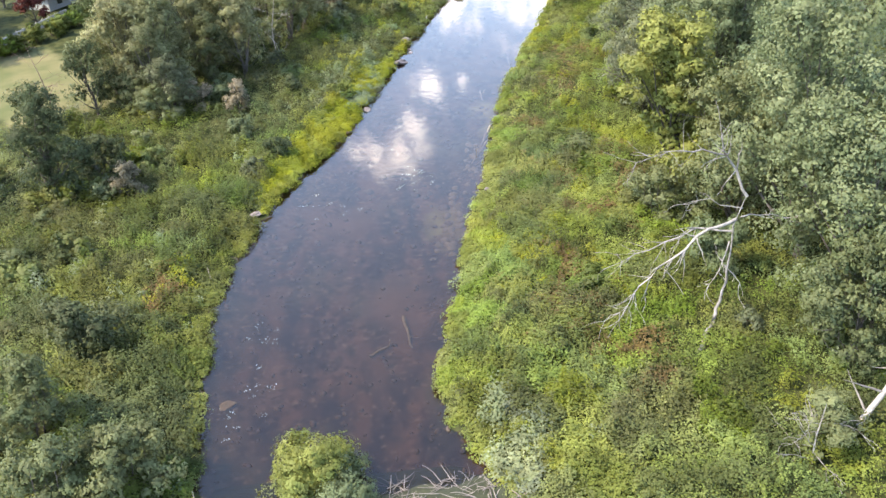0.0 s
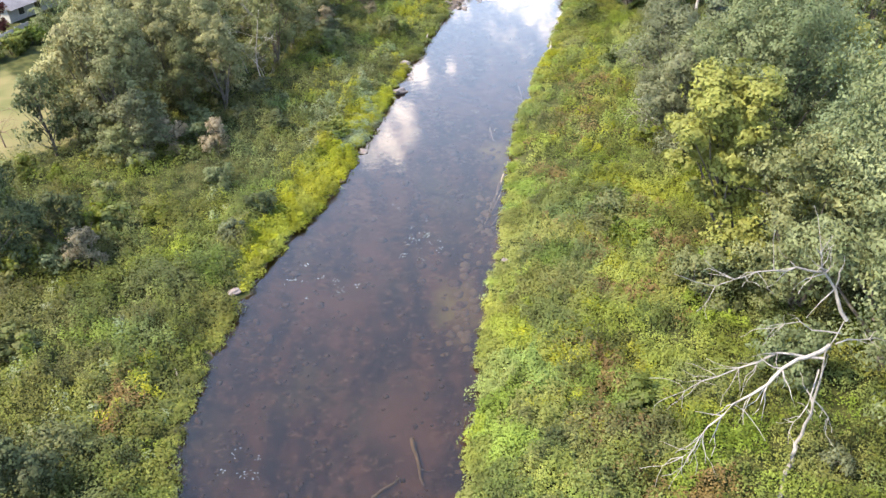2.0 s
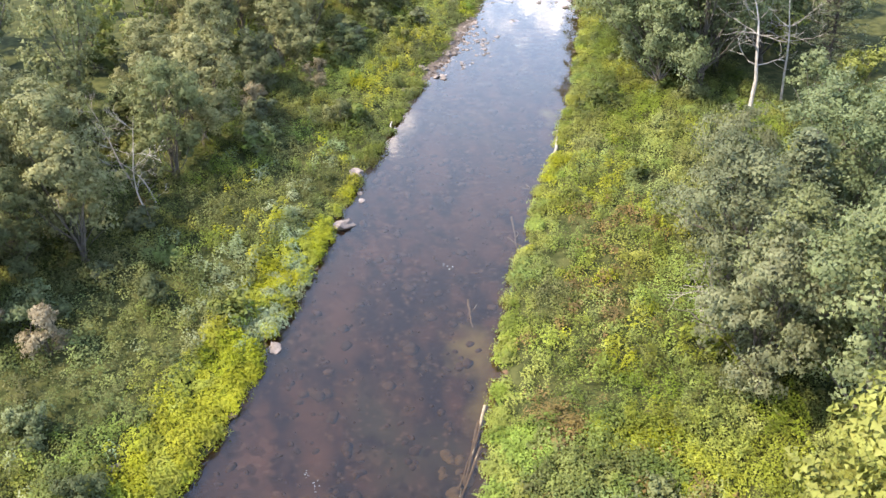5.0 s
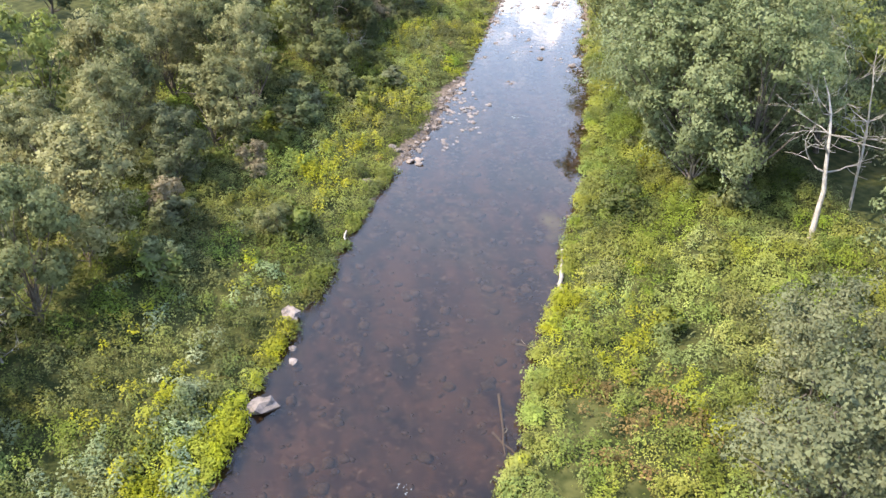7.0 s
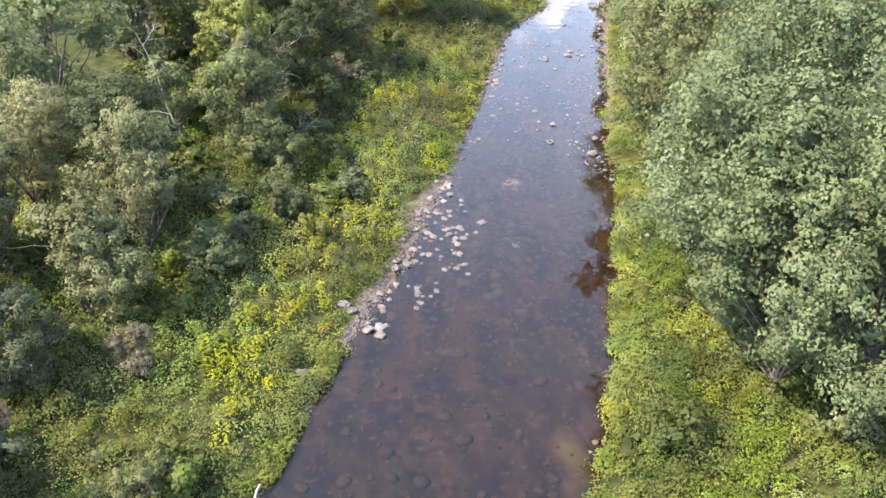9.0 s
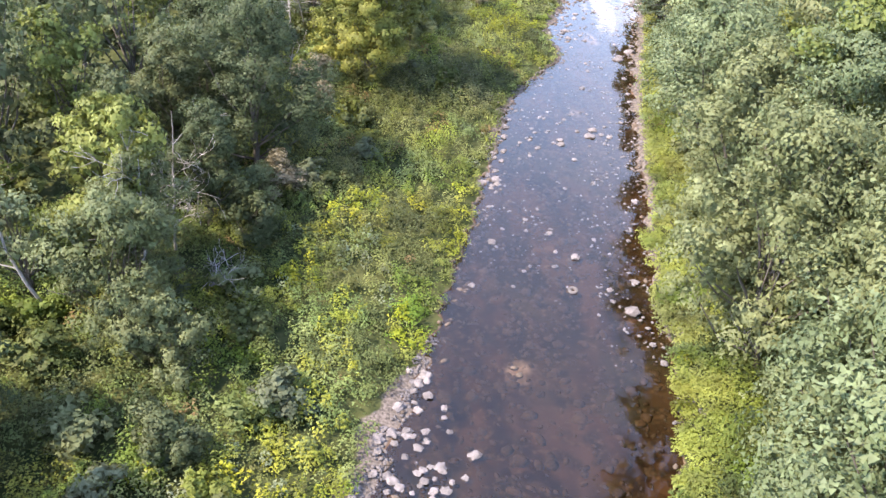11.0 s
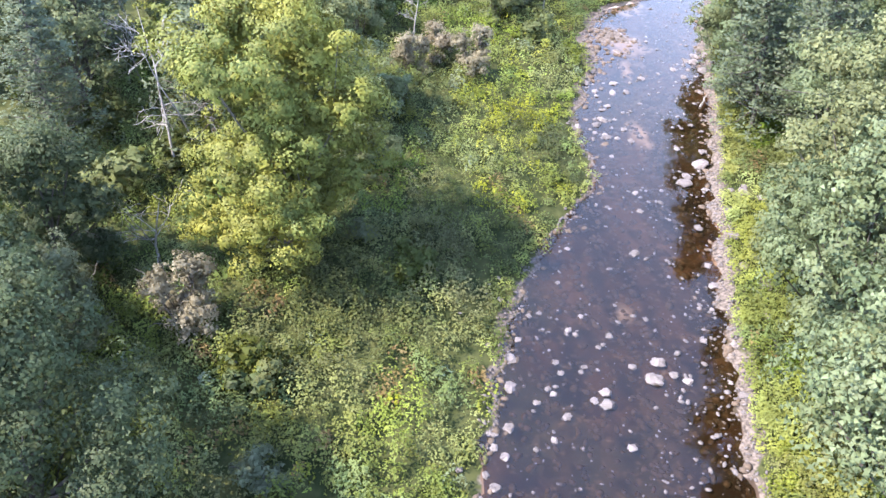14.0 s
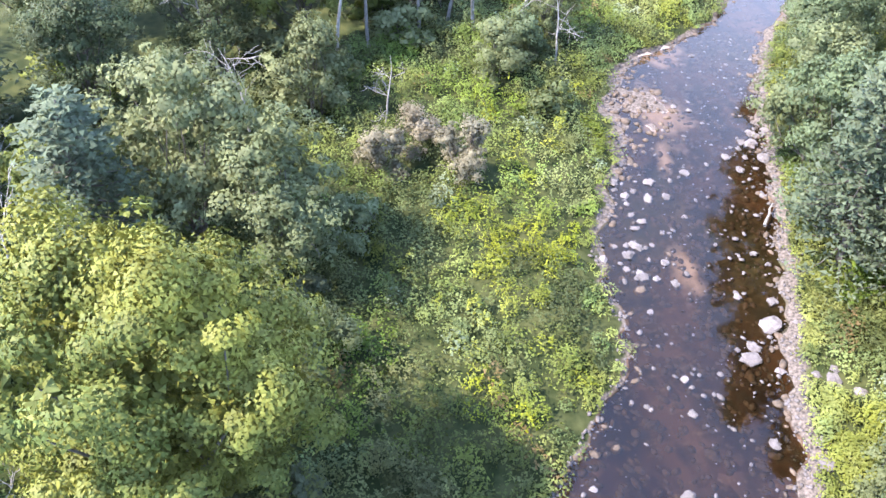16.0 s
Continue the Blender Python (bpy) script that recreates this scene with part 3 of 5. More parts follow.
def crown_mesh(rng, cs, rad, leaves, leaf, droop=0.0, folded=False, cores=()):
    """Each clump carries a few rounded sprays of leaves on its outer side, with gaps between them; larger leaves fill the inside."""
    per = 4 if folded else 3
    sprays = 4
    k = np.repeat(np.arange(len(cs)), sprays)
    axis = cs * [1, 1, 0]
    out = axis / (np.linalg.norm(axis, axis=1, keepdims=True) + 0.3)
    d = rng.normal(size=(len(k), 3)) + out[k] * 0.9 + [0, 0, 0.7]
    d /= np.linalg.norm(d, axis=1, keepdims=True)
    sc = cs[k] + d * [1.0, 1.0, 0.8] * (rad[k] * rng.uniform(0.35, 0.95, len(k)))[:, None]
    sr = rad[k] * rng.uniform(0.36, 0.66, len(k))
    j = np.repeat(np.arange(len(k)), max(1, leaves // sprays))
    e = rng.normal(size=(len(j), 3)) + d[j] * 0.8 + [0, 0, 0.55]
    e /= np.linalg.norm(e, axis=1, keepdims=True)
    c = sc[j] + e * [1.1, 1.1, 0.75] * (sr[j] * (1.12 - 0.6 * rng.uniform(0, 1, len(j)) ** 2))[:, None]
    c[:, 2] -= droop * rng.uniform(0, 1, len(j)) ** 2
    face = e + d[j] * 0.4 + rng.normal(size=e.shape) * 0.45
    v, q = leaves_at(c, face, leaf, rng, 0.7, folded)
    soft = [e * 0.9 + d[j] * 0.5 + out[k][j] * 0.3 + [0, 0, 0.15] + face / np.linalg.norm(face, axis=1, keepdims=True) * 0.7]
    fill = 40 if leaves > 300 else 6 if len(cs) < 30 else 22 if leaves > 60 else 6
    i = np.repeat(np.arange(len(cs)), fill)
    g = rng.normal(size=(len(i), 3))
    w, p = leaves_at(cs[i] * [0.9, 0.9, 0.97] + g * (rad[i] * 0.3)[:, None], g + [0, 0, 0.6], leaf * 1.5, rng, 0.8, folded)
    soft.append(g + [0, 0, 0.6])
    v, q = np.concatenate([v, w]), np.concatenate([q, p + len(v)])
    for at, reach in cores:
        n = 60 if len(cs) > 40 else 16
        g = rng.normal(size=(n, 3))
        g *= (rng.uniform(0, 0.66, n) * reach / np.linalg.norm(g, axis=1))[:, None]
        w, p = leaves_at(at + g, g + [0, 0, 0.4], max(leaf * 1.6, min(0.3 * reach, 0.34)), rng, 0.8, folded)
        soft.append(g + [0, 0, 0.4])
        v, q = np.concatenate([v, w]), np.concatenate([q, p + len(v)])
    return mesh_of("crown", v, q, True, np.repeat(np.concatenate(soft), per, axis=0))


def broad_tree(name, kind, height, width, seed, label, category="tree", clumps=70, leaves=80, leaf=0.32, low=0.2, shape=1.0, stems=1, droop=0.0, bark=None, clump=0.115, bare=0, folded=False, heads=None):
    """A leafy tree or shrub, built at its own size: stem, limbs and a crown of leaf sprays with gaps."""
    rng = np.random.default_rng(seed)
    base = tagged(new(name), label, category)
    tubes, forks = [], []
    for s in range(stems):
        w = Vector((rng.normal() * 0.22, rng.normal() * 0.22, 1)) if stems > 1 else Vector((0, 0, 1))
        trunk, tr = limb(rng, (rng.normal() * 0.15 * (stems > 1), rng.normal() * 0.15 * (stems > 1), -0.3), w, height * 0.68, (height * 0.016 + 0.03) / stems**0.4, 0.07, 8)
        tubes.append(tube(trunk, tr))
        forks.append((trunk, tr))
    cores = []
    cs, heads = [], heads or max(5, clumps // 7)
    lobes = rng.uniform(0.7, 1.12, 7)
    for g in range(heads):
        th, up = 2.4 * g + rng.normal() * 0.35, ((g + 0.5) / heads) ** 0.85
        prof = np.sin(np.pi * np.clip(up * 0.84 + 0.13, 0, 1)) ** (0.7 * shape)
        lobe = np.interp(th % (2 * np.pi), np.linspace(0, 2 * np.pi, 8), [*lobes, lobes[0]])
        r = width / 2 * prof * lobe * (rng.uniform(0.05, 0.35) if g % 3 == 2 else rng.uniform(0.5, 0.82))
        head = np.array((np.cos(th) * r, np.sin(th) * r, height * (low + (1 - low) * up * 0.86)))
        reach = width * rng.uniform(0.15, 0.23) * (0.6 + 0.4 * prof)
        cores.append((head, reach))
        for _ in range(clumps // heads + (g % 2)):
            d = rng.normal(size=3) + [np.cos(th) * 0.5, np.sin(th) * 0.5, 0.6]
            cs.append(head + d / np.linalg.norm(d) * reach * rng.uniform(0.75, 1.05) * [1, 1, 0.85])
    cs = np.array(cs)
    cs[:, 2] = np.maximum(cs[:, 2], 0.06 * height)
    for c in cs[:: max(1, clumps // 18) if clumps > 30 else 3]:
        trunk, tr = forks[rng.integers(stems)]
        i = int(np.clip(c[2] / height * 0.65 * 8, 1, 6))
        mid = trunk[i].lerp(Vector(c), 0.5) + Vector((rng.normal() * 0.3, rng.normal() * 0.3, -0.25))
        tubes.append(tube([trunk[i], mid, Vector(c)], [tr[i] * 0.5, tr[i] * 0.3, 0.02], 5))
    for _ in range(bare):
        c = cs[rng.integers(len(cs))]
        w = Vector((c[0], c[1], 1.5)) + Vector(rng.normal(size=3)) * 0.6
        pts, rr = limb(rng, Vector(c) * 0.75, w, width * 0.4, 0.05, 0.3, 5)
        tubes.append(tube(pts, rr, 4))
    part("trunk", joined("trunk", tubes), bark or BARK, base)
    rad = rng.uniform(0.7, 1.4, len(cs)) * width * clump
    part("crown", crown_mesh(rng, cs, rad, leaves, leaf, droop, folded=folded, cores=cores), LEAF[kind], base)
    return base


def conifer(name, height, width, seed, label, whorls=15, leaf=0.34):
    """A white pine: whorls of level boughs that carry flat needle sprays."""
    rng = np.random.default_rng(seed)
    base = tagged(new(name), label, "pine tree")
    trunk, tr = limb(rng, (0, 0, -0.3), (0, 0, 1), height, height * 0.014 + 0.05, 0.02, 8)
    tubes, pts_all, rad = [tube(trunk, tr)], [], []
    for w in range(whorls):
        f = (w + 0.5) / whorls
        z = height * (0.12 + 0.86 * f)
        reach = width / 2 * (1 - f) ** 0.75 * rng.uniform(0.8, 1.15) + 0.25
        for b in range(6):
            th = 2 * np.pi * (b + rng.uniform(-0.3, 0.3)) / 6 + w
            end = Vector((np.cos(th) * reach, np.sin(th) * reach, z + reach * rng.uniform(-0.05, 0.25)))
            s = Vector((0, 0, z))
            tubes.append(tube([s, s.lerp(end, 0.5) + Vector((0, 0, -0.08 * reach)), end], [0.05, 0.035, 0.012], 4))
            for g in np.linspace(0.35, 1.0, 4):
                pts_all.append(s.lerp(end, g))
                rad.append(0.28 + 0.12 * reach)
    part("trunk", joined("trunk", tubes), BARK, base)
    cs, rad = np.array(pts_all), np.array(rad)
    k = np.repeat(np.arange(len(cs)), 16)
    d = rng.normal(size=(len(k), 3)) * [1, 1, 0.3]
    c = cs[k] + d * (rad[k] * 0.6)[:, None]
    face = rng.normal(size=d.shape) * 0.45 + [0, 0, 1]
    v, q = leaves_at(c, face, leaf, rng, 0.45)
    part("crown", mesh_of("crown", v, q, True, np.repeat(face + d * 0.5 + c * [0.12, 0.12, 0], 3, axis=0)), LEAF["pine"], base)
    return base


def bare_tree(name, height, seed, label, bark, category="dead tree", spread=0.55, boughs=9, lean=(0, 0), twigs=3, r=0.13, side=None, low=0.3):
    """A dead tree: a crooked stem, boughs and twigs, no leaves."""
    rng = np.random.default_rng(seed)
    base = tagged(new(name), label, category)
    trunk, tr = limb(rng, (0, 0, -0.2), (lean[0], lean[1], 1), height, r, 0.09, 9)
    part("trunk", joined("trunk", [tube(trunk, tr, 7)]), bark, base)
    for b in range(boughs):
        i = int(rng.integers(max(1, int(9 * low)), 9))
        th = rng.uniform(0, 2 * np.pi) if side is None else side + rng.normal() * 0.6
        w = Vector((np.cos(th), np.sin(th), rng.uniform(0.0, 0.9)))
        pts, rr = limb(rng, trunk[i], w, height * spread * rng.uniform(0.5, 1.0), tr[i] * 0.55, 0.22, 6)
        tubes = [tube(pts, rr, 5)]
        for _ in range(twigs):
            j = int(rng.integers(2, 6))
            tw, trr = limb(rng, pts[j], (pts[j] - pts[j - 1]).normalized() + Vector(rng.normal(size=3)) * 0.6, height * spread * 0.35, rr[j] * 0.6, 0.3, 4)
            tubes.append(tube(tw, trr, 4))
        part("branch", joined("branch", tubes), bark, base)
    return base


def stand(ob, x, y, turn=0.0, size=1.0, lean=0.0, tall=1.0, dz=0.0):
    """Put a thing on the ground: turned, scaled, leaning over towards +x by lean degrees."""
    ob.matrix_basis = placed(x, y, turn, size, lean, tall, dz)
    return ob


def placed(x, y, turn=0.0, size=1.0, lean=0.0, tall=1.0, dz=0.0):
    return pose(x, y, float(ground_z(x, y)) + dz, 0, lean, 0) @ pose(0, 0, 0, 0, 0, turn) @ Matrix.Diagonal((size, size, size * tall, 1))


# ---- trees: own prototypes for each sort ----
SORTS = {
    "green": ("tree", "leafy green riverside tree with a dense rounded crown", [(14, 9.5, dict(clumps=100, leaves=168, leaf=0.177)), (11, 7, dict(clumps=80, leaves=160, leaf=0.171)), (17, 10.5, dict(clumps=125, leaves=168, low=0.12, leaf=0.177))]),
    "grey": ("tree", "grey-green willow-like tree with a feathery crown", [(13, 8.5, dict(clumps=95, leaves=136, stems=3, low=0.1, leaf=0.183, bare=6, clump=0.105)), (9, 6.5, dict(clumps=75, leaves=136, stems=3, low=0.1, leaf=0.174, bare=4)), (15, 9, dict(clumps=105, leaves=136, stems=2, low=0.1, leaf=0.190, bare=8, clump=0.105))]),
    "olive": ("tree", "olive-green willow-like tree with a feathery crown", [(13, 8.5, dict(clumps=95, leaves=136, stems=3, leaf=0.183, bare=6, clump=0.105)), (9, 6.5, dict(clumps=75, leaves=136, stems=3, leaf=0.174, bare=4)), (15, 9, dict(clumps=105, leaves=136, stems=2, leaf=0.190, bare=8, clump=0.105))]),
    "dark": ("tree", "dark green maple with a dense crown", [(14.8, 9.5, dict(clumps=130, leaves=224, low=0.08, leaf=0.159)), (11.5, 7.5, dict(clumps=85, leaves=200, low=0.1, leaf=0.165))]),
    "yellow": ("tree", "yellow-green tree with an airy crown", [(15, 8, dict(clumps=95, leaves=136, leaf=0.232, clump=0.11)), (9.5, 6.2, dict(clumps=65, leaves=136, leaf=0.224))]),
    "brown": ("tree", "brownish-grey shrubby tree with fine thinning foliage", [(11, 7, dict(clumps=95, leaves=136, leaf=0.149, stems=4, low=0.05, bare=8)), (8, 6, dict(clumps=80, leaves=136, leaf=0.142, stems=4, low=0.05, bare=8))]),
    "pine": ("pine", "", [(12, 6.5, {}), (15, 7.5, {})]),
    "shrub": ("shrub", "rounded green shrub among the meadow herbs", [(3.6, 4.2, dict(clumps=40, leaves=96, leaf=0.166, low=0.02, stems=3, clump=0.14)), (2.4, 3.2, dict(clumps=28, leaves=96, leaf=0.149, low=0.02, stems=3, clump=0.15))]),
    "shrubgrey": ("shrub", "grey-green bush among the meadow herbs", [(4.2, 4.2, dict(clumps=46, leaves=136, leaf=0.149, low=0.02, stems=4, clump=0.13))]),
    "shrubdark": ("shrub", "dark green bush among the meadow herbs", [(3.6, 4.0, dict(clumps=42, leaves=96, leaf=0.166, low=0.02, stems=3, clump=0.14))]),
    "shrubbrown": ("shrub", "dry brownish bush with bare twigs", [(3.6, 3.4, dict(clumps=40, leaves=96, leaf=0.124, low=0.02, stems=5, clump=0.13, bare=10))]),
    "bush": ("shrub", "low green bush among the meadow herbs", [(2.0, 2.6, dict(clumps=18, leaves=64, leaf=0.232, low=0.02, stems=2, clump=0.2))]),
    "bushdark": ("shrub", "low dark bush among the meadow herbs", [(2.0, 2.6, dict(clumps=18, leaves=64, leaf=0.232, low=0.02, stems=2, clump=0.2))]),
    "bushgrey": ("shrub", "low grey-green bush among the meadow herbs", [(2.0, 2.6, dict(clumps=18, leaves=64, leaf=0.207, low=0.02, stems=2, clump=0.2))]),
    "bushbrown": ("shrub", "low dry brownish bush among the meadow herbs", [(2.0, 2.4, dict(clumps=18, leaves=64, leaf=0.183, low=0.02, stems=2, clump=0.2, bare=5))]),
    "woodgrey": ("tree", "grey-green tree in the wood behind the meadow", [(12, 8, dict(clumps=60, leaves=40, leaf=0.28, stems=2)), (10, 7.5, dict(clumps=55, leaves=40, leaf=0.28))]),
    "woodgreen": ("tree", "green tree in the wood behind the meadow", [(13, 8.5, dict(clumps=62, leaves=40, leaf=0.31)), (10, 7, dict(clumps=55, leaves=40, leaf=0.29))]),
    "wooddark": ("tree", "dark green tree in the wood behind the meadow", [(12, 8, dict(clumps=62, leaves=40, leaf=0.31, low=0.1))]),
    "woodyellow": ("tree", "yellow-green tree in the wood behind the meadow", [(11, 7, dict(clumps=55, leaves=40, leaf=0.29))]),
}
KIND_OF = {"olive": "olive", "bush": "herb", "bushdark": "deep", "bushgrey": "grey", "bushbrown": "brown", "woodgrey": "grey", "woodgreen": "green", "wooddark": "dark", "woodyellow": "yellow", "shrub": "green", "shrubgrey": "grey", "shrubdark": "dark", "shrubbrown": "tan"}
MADE = {}


def grow(sort, x, y, height, lean=0.0, pick=0, turn=0.0, tall=1.0):
    """A tree of the sort; the first of each build is the thing itself, the rest are copies that share its meshes."""
    name, label, builds = SORTS[sort]
    pick %= len(builds)
    h0, w0, extra = builds[pick]
    m = placed(x, y, turn, height / h0 / tall**0.5, lean, tall)
    if (sort, pick) in MADE:
        first = MADE[sort, pick]
        return copy_thing(first, m @ Matrix.Diagonal([1 / f for f in first.scale] + [1]))
    if sort == "pine":
        ob = conifer("pine_tree", h0, w0, 900 + pick, "tall white pine with flat blue-green needle sprays")
    else:
        ob = broad_tree(name, KIND_OF.get(sort, sort), h0, w0, 100 + 7 * len(MADE), label, category=name, **extra)
    ob["group"] = "riverside shrubs" if "shrub" in sort or "bush" in sort else "trees of the wood" if "wood" in sort else "riverside trees"
    ob.matrix_basis = m
    MADE[sort, pick] = ob
    return ob


# sort, x, y, height, lean towards +x in degrees, build
TREES = [
    ("dark", -27.6, 63.5, 10.5, 6, 1), ("olive", -25.5, 84.5, 11.5, 4, 1), ("shrubgrey", -24.4, 82.6, 4.2, 3, 0), ("shrub", -27.2, 85.6, 3.8, 3, 0), ("shrubgrey", -21.5, 79.0, 3.8, 3, 0), ("shrubbrown", -18.2, 81.5, 3.6, 3, 0), ("grey", -28.5, 99.0, 12.5, 3, 0), ("olive", -22.0, 99.5, 12.5, 3, 2), ("olive", -14.5, 90.0, 9.5, 3, 1), ("dark", -17.5, 88.5, 8.0, 3, 1), ("brown", -20.5, 80.5, 7.0, 3, 1), ("grey", -10.0, 101.0, 10.0, 3, 1), ("grey", -49.5, 102.5, 10.0, 3, 0), ("olive", -22.0, 84.0, 13.2, 2, 2), ("olive", -25.5, 91.0, 12.0, 3, 0), ("olive", -17.0, 95.0, 12.0, 4, 0), ("olive", -20.0, 92.0, 10.0, 3, 1), ("olive", -12.0, 112.0, 8.0, 3, 1),
    ("shrubdark", -19.8, 42.5, 4.2, 4, 0), ("shrubgrey", -20.0, 35.0, 5.0, 6, 0), ("shrubgrey", -14.2, 30.8, 4.4, 4, 0), ("shrubgrey", -17.0, 29.8, 4.8, 4, 0),
    ("grey", 25.8, 52.0, 12.8, -7, 0), ("yellow", 23.0, 57.2, 16.4, -6, 0), ("green", 28.0, 46.0, 19.5, -7, 2), ("green", 28.2, 39.5, 15.6, -7, 0), ("green", 31.5, 53.0, 18.5, -6, 2), ("grey", 26.0, 35.0, 9.0, -6, 1),
    ("brown", 27.2, 81.0, 12.4, -6, 0), ("green", 29.5, 69.5, 15.5, -6, 0), ("green", 31.5, 66.0, 17.0, -5, 2), ("green", 37.0, 86.0, 13.8, -6, 0), ("brown", 25.6, 73.0, 10.5, -6, 1), ("grey", 28.0, 76.0, 12.0, -6, 2),
    ("green", 33.4, 114.5, 13.6, -7, 1), ("green", 36.8, 112.2, 15.5, -6, 0), ("green", 33.8, 118.0, 18.5, -7, 2), ("green", 34.6, 124.0, 17.0, -7, 0), ("brown", 29.6, 88.2, 10.6, -7, 0), ("pine", 32.6, 84.0, 11.0, -6, 0), ("green", 40.5, 118.0, 16.0, -5, 2),
    ("olive", -8.5, 107.0, 10.6, 3, 1), ("olive", -9.2, 118.0, 10.0, 4, 0), ("olive", -9.5, 128.0, 10.0, 4, 2), ("olive", -2.5, 122.5, 8.6, 3, 1), ("olive", -1.0, 128.5, 10.4, 3, 0), ("brown", -5.0, 117.0, 7.0, 3, 1),
    ("olive", -7.5, 132.5, 10.6, 4, 2), ("olive", -13.0, 129.0, 9.0, 3, 1), ("dark", -3.0, 133.5, 11.0, 3, 1), ("grey", 4.5, 143.5, 9.0, 3, 2), ("olive", -13.5, 112.0, 10.0, 4, 0),
    ("shrub", 33.2, 119.3, 4.0, -3, 0), ("grey", 35.6, 137.2, 14.4, -4, 0), ("grey", 37.6, 146.6, 15.0, -5, 2), ("green", 41.0, 143.0, 16.6, -6, 2), ("grey", 36.2, 128.6, 15.5, -4, 2), ("green", 39.8, 154.0, 15.0, -5, 0),
    ("grey", 37.5, 141.0, 9.0, -4, 1), ("grey", 38.4, 150.8, 7.4, -4, 1), ("pine", 41.5, 149.0, 13.0, -7, 0),
    ("green", 41.4, 163.6, 12.0, -6, 1), ("shrubgrey", 40.8, 159.6, 6.0, -6, 0), ("green", 42.6, 167.8, 8.4, -7, 1), ("grey", 47.0, 172.6, 12.6, -8, 0), ("green", 47.4, 177.0, 10.0, -7, 1), ("pine", 45.4, 182.6, 11.4, -8, 0),
    ("green", 46.2, 186.2, 9.8, -6, 1), ("grey", 47.2, 190.6, 8.8, -6, 1), ("pine", 47.8, 180.0, 13.0, -8, 1), ("grey", 44.0, 168.5, 12.0, -8, 0), ("pine", 42.5, 160.5, 12.0, -7, 0), ("green", 49.0, 194.5, 9.6, -6, 0),
    ("shrub", 36.0, 132.5, 4.0, -4, 0), ("shrubgrey", 34.6, 125.5, 4.4, -4, 0), ("shrubgrey", 42.2, 171.0, 3.6, -6, 0),
    ("green", 51.5, 199.5, 9.5, -5, 0), ("grey", 54.5, 205.0, 9.5, -5, 0), ("green", 59.0, 211.0, 10.5, -5, 1),
    ("yellow", 2.6, 145.8, 10.6, 3, 1), ("dark", 9.0, 157.2, 12.8, 3, 0), ("dark", 3.3, 158.5, 10.0, 3, 1), ("grey", 4.0, 140.2, 8.8, 4, 1), ("shrubbrown", 10.8, 153.8, 3.4, 2, 0), ("shrubgrey", 9.4, 151.6, 3.4, 2, 0), ("dark", 5.6, 163.2, 11.0, 3, 1),
    ("pine", 12.0, 182.6, 11.8, 4, 0), ("grey", 15.6, 186.0, 10.4, 3, 1), ("grey", 19.0, 184.0, 9.2, 2, 1), ("shrubbrown", 24.2, 190.6, 3.2, 0, 0), ("shrubbrown", 28.4, 190.3, 3.6, 0, 0), ("shrubbrown", 26.3, 192.6, 3.0, 0, 0), ("shrubgrey", 20.6, 196.0, 5.4, 0, 0),
    ("shrubgrey", 15.5, 178.5, 4.4, 2, 0), ("shrubgrey", 20.6, 178.8, 3.6, 2, 0), ("shrub", 23.0, 186.5, 2.4, 0, 1), ("dark", 6.0, 171.0, 9.5, 4, 1), ("brown", 7.5, 166.0, 6.5, 3, 1), ("shrubbrown", 12.4, 167.2, 4.2, 2, 0),
    ("yellow", 10.5, 186.0, 8.0, 3, 1), ("dark", 15.0, 201.0, 12.0, 2, 0), ("yellow", 20.0, 203.0, 12.5, 2, 0), ("yellow", 27.0, 207.0, 8.5, 1, 0), ("grey", 35.6, 203.3, 6.0, 0, 2), ("shrubgrey", 31.5, 199.5, 4.0, 0, 0), ("shrub", 33.6, 201.0, 3.4, 0, 0),
    ("pine", 8.0, 200.0, 11.0, 2, 0), ("dark", 4.0, 206.0, 12.0, 2, 0), ("pine", 12.0, 208.0, 12.0, 2, 1), ("dark", 9.6, 194.6, 9.5, 2, 1), ("pine", 2.0, 196.0, 11.0, 3, 0), ("dark", 22.0, 208.5, 10.0, 2, 1), ("pine", 17.0, 211.0, 11.5, 2, 0), ("dark", 0.5, 188.0, 10.0, 3, 1), ("pine", 3.5, 181.0, 11.0, 3, 1),
    ("dark", 6.6, 150.8, 8.5, 3, 1), ("shrubdark", 9.8, 148.6, 3.2, 3, 0),
    ("shrub", 3.2, 126.0, 3.6, 2, 0), ("shrubbrown", -4.8, 112.6, 3.2, 2, 0), ("shrubgrey", 6.4, 138.0, 4.4, 3, 0), ("shrubdark", 7.0, 132.5, 3.2, 3, 0),
    ("shrubbrown", -14.0, 80.5, 3.4, 2, 0), ("shrub", -16.0, 83.0, 2.8, 2, 1), ("shrubdark", -9.4, 69.0, 2.2, 2, 0), ("shrub", -13.0, 74.0, 2.2, 2, 1), ("shrubdark", -9.0, 85.0, 2.2, 2, 0),
    ("shrubbrown", -21.0, 63.0, 3.4, 2, 0), ("shrubdark", -24.0, 67.5, 3.8, 2, 0), ("shrubgrey", 20.5, 53.5, 4.5, -4, 0), ("shrub", 22.4, 46.0, 4.2, -4, 0), ("shrubgrey", 21.6, 29.4, 3.4, -4, 0),
    ("shrubgrey", 2.6, 109.5, 2.6, 3, 0), ("shrubbrown", 0.5, 118.0, 3.0, 3, 0), ("shrub", -4.0, 105.0, 2.8, 3, 0),
]
TALL = [("green", 2), ("grey", 2), ("green", 0), ("grey", 0), ("yellow", 0)]
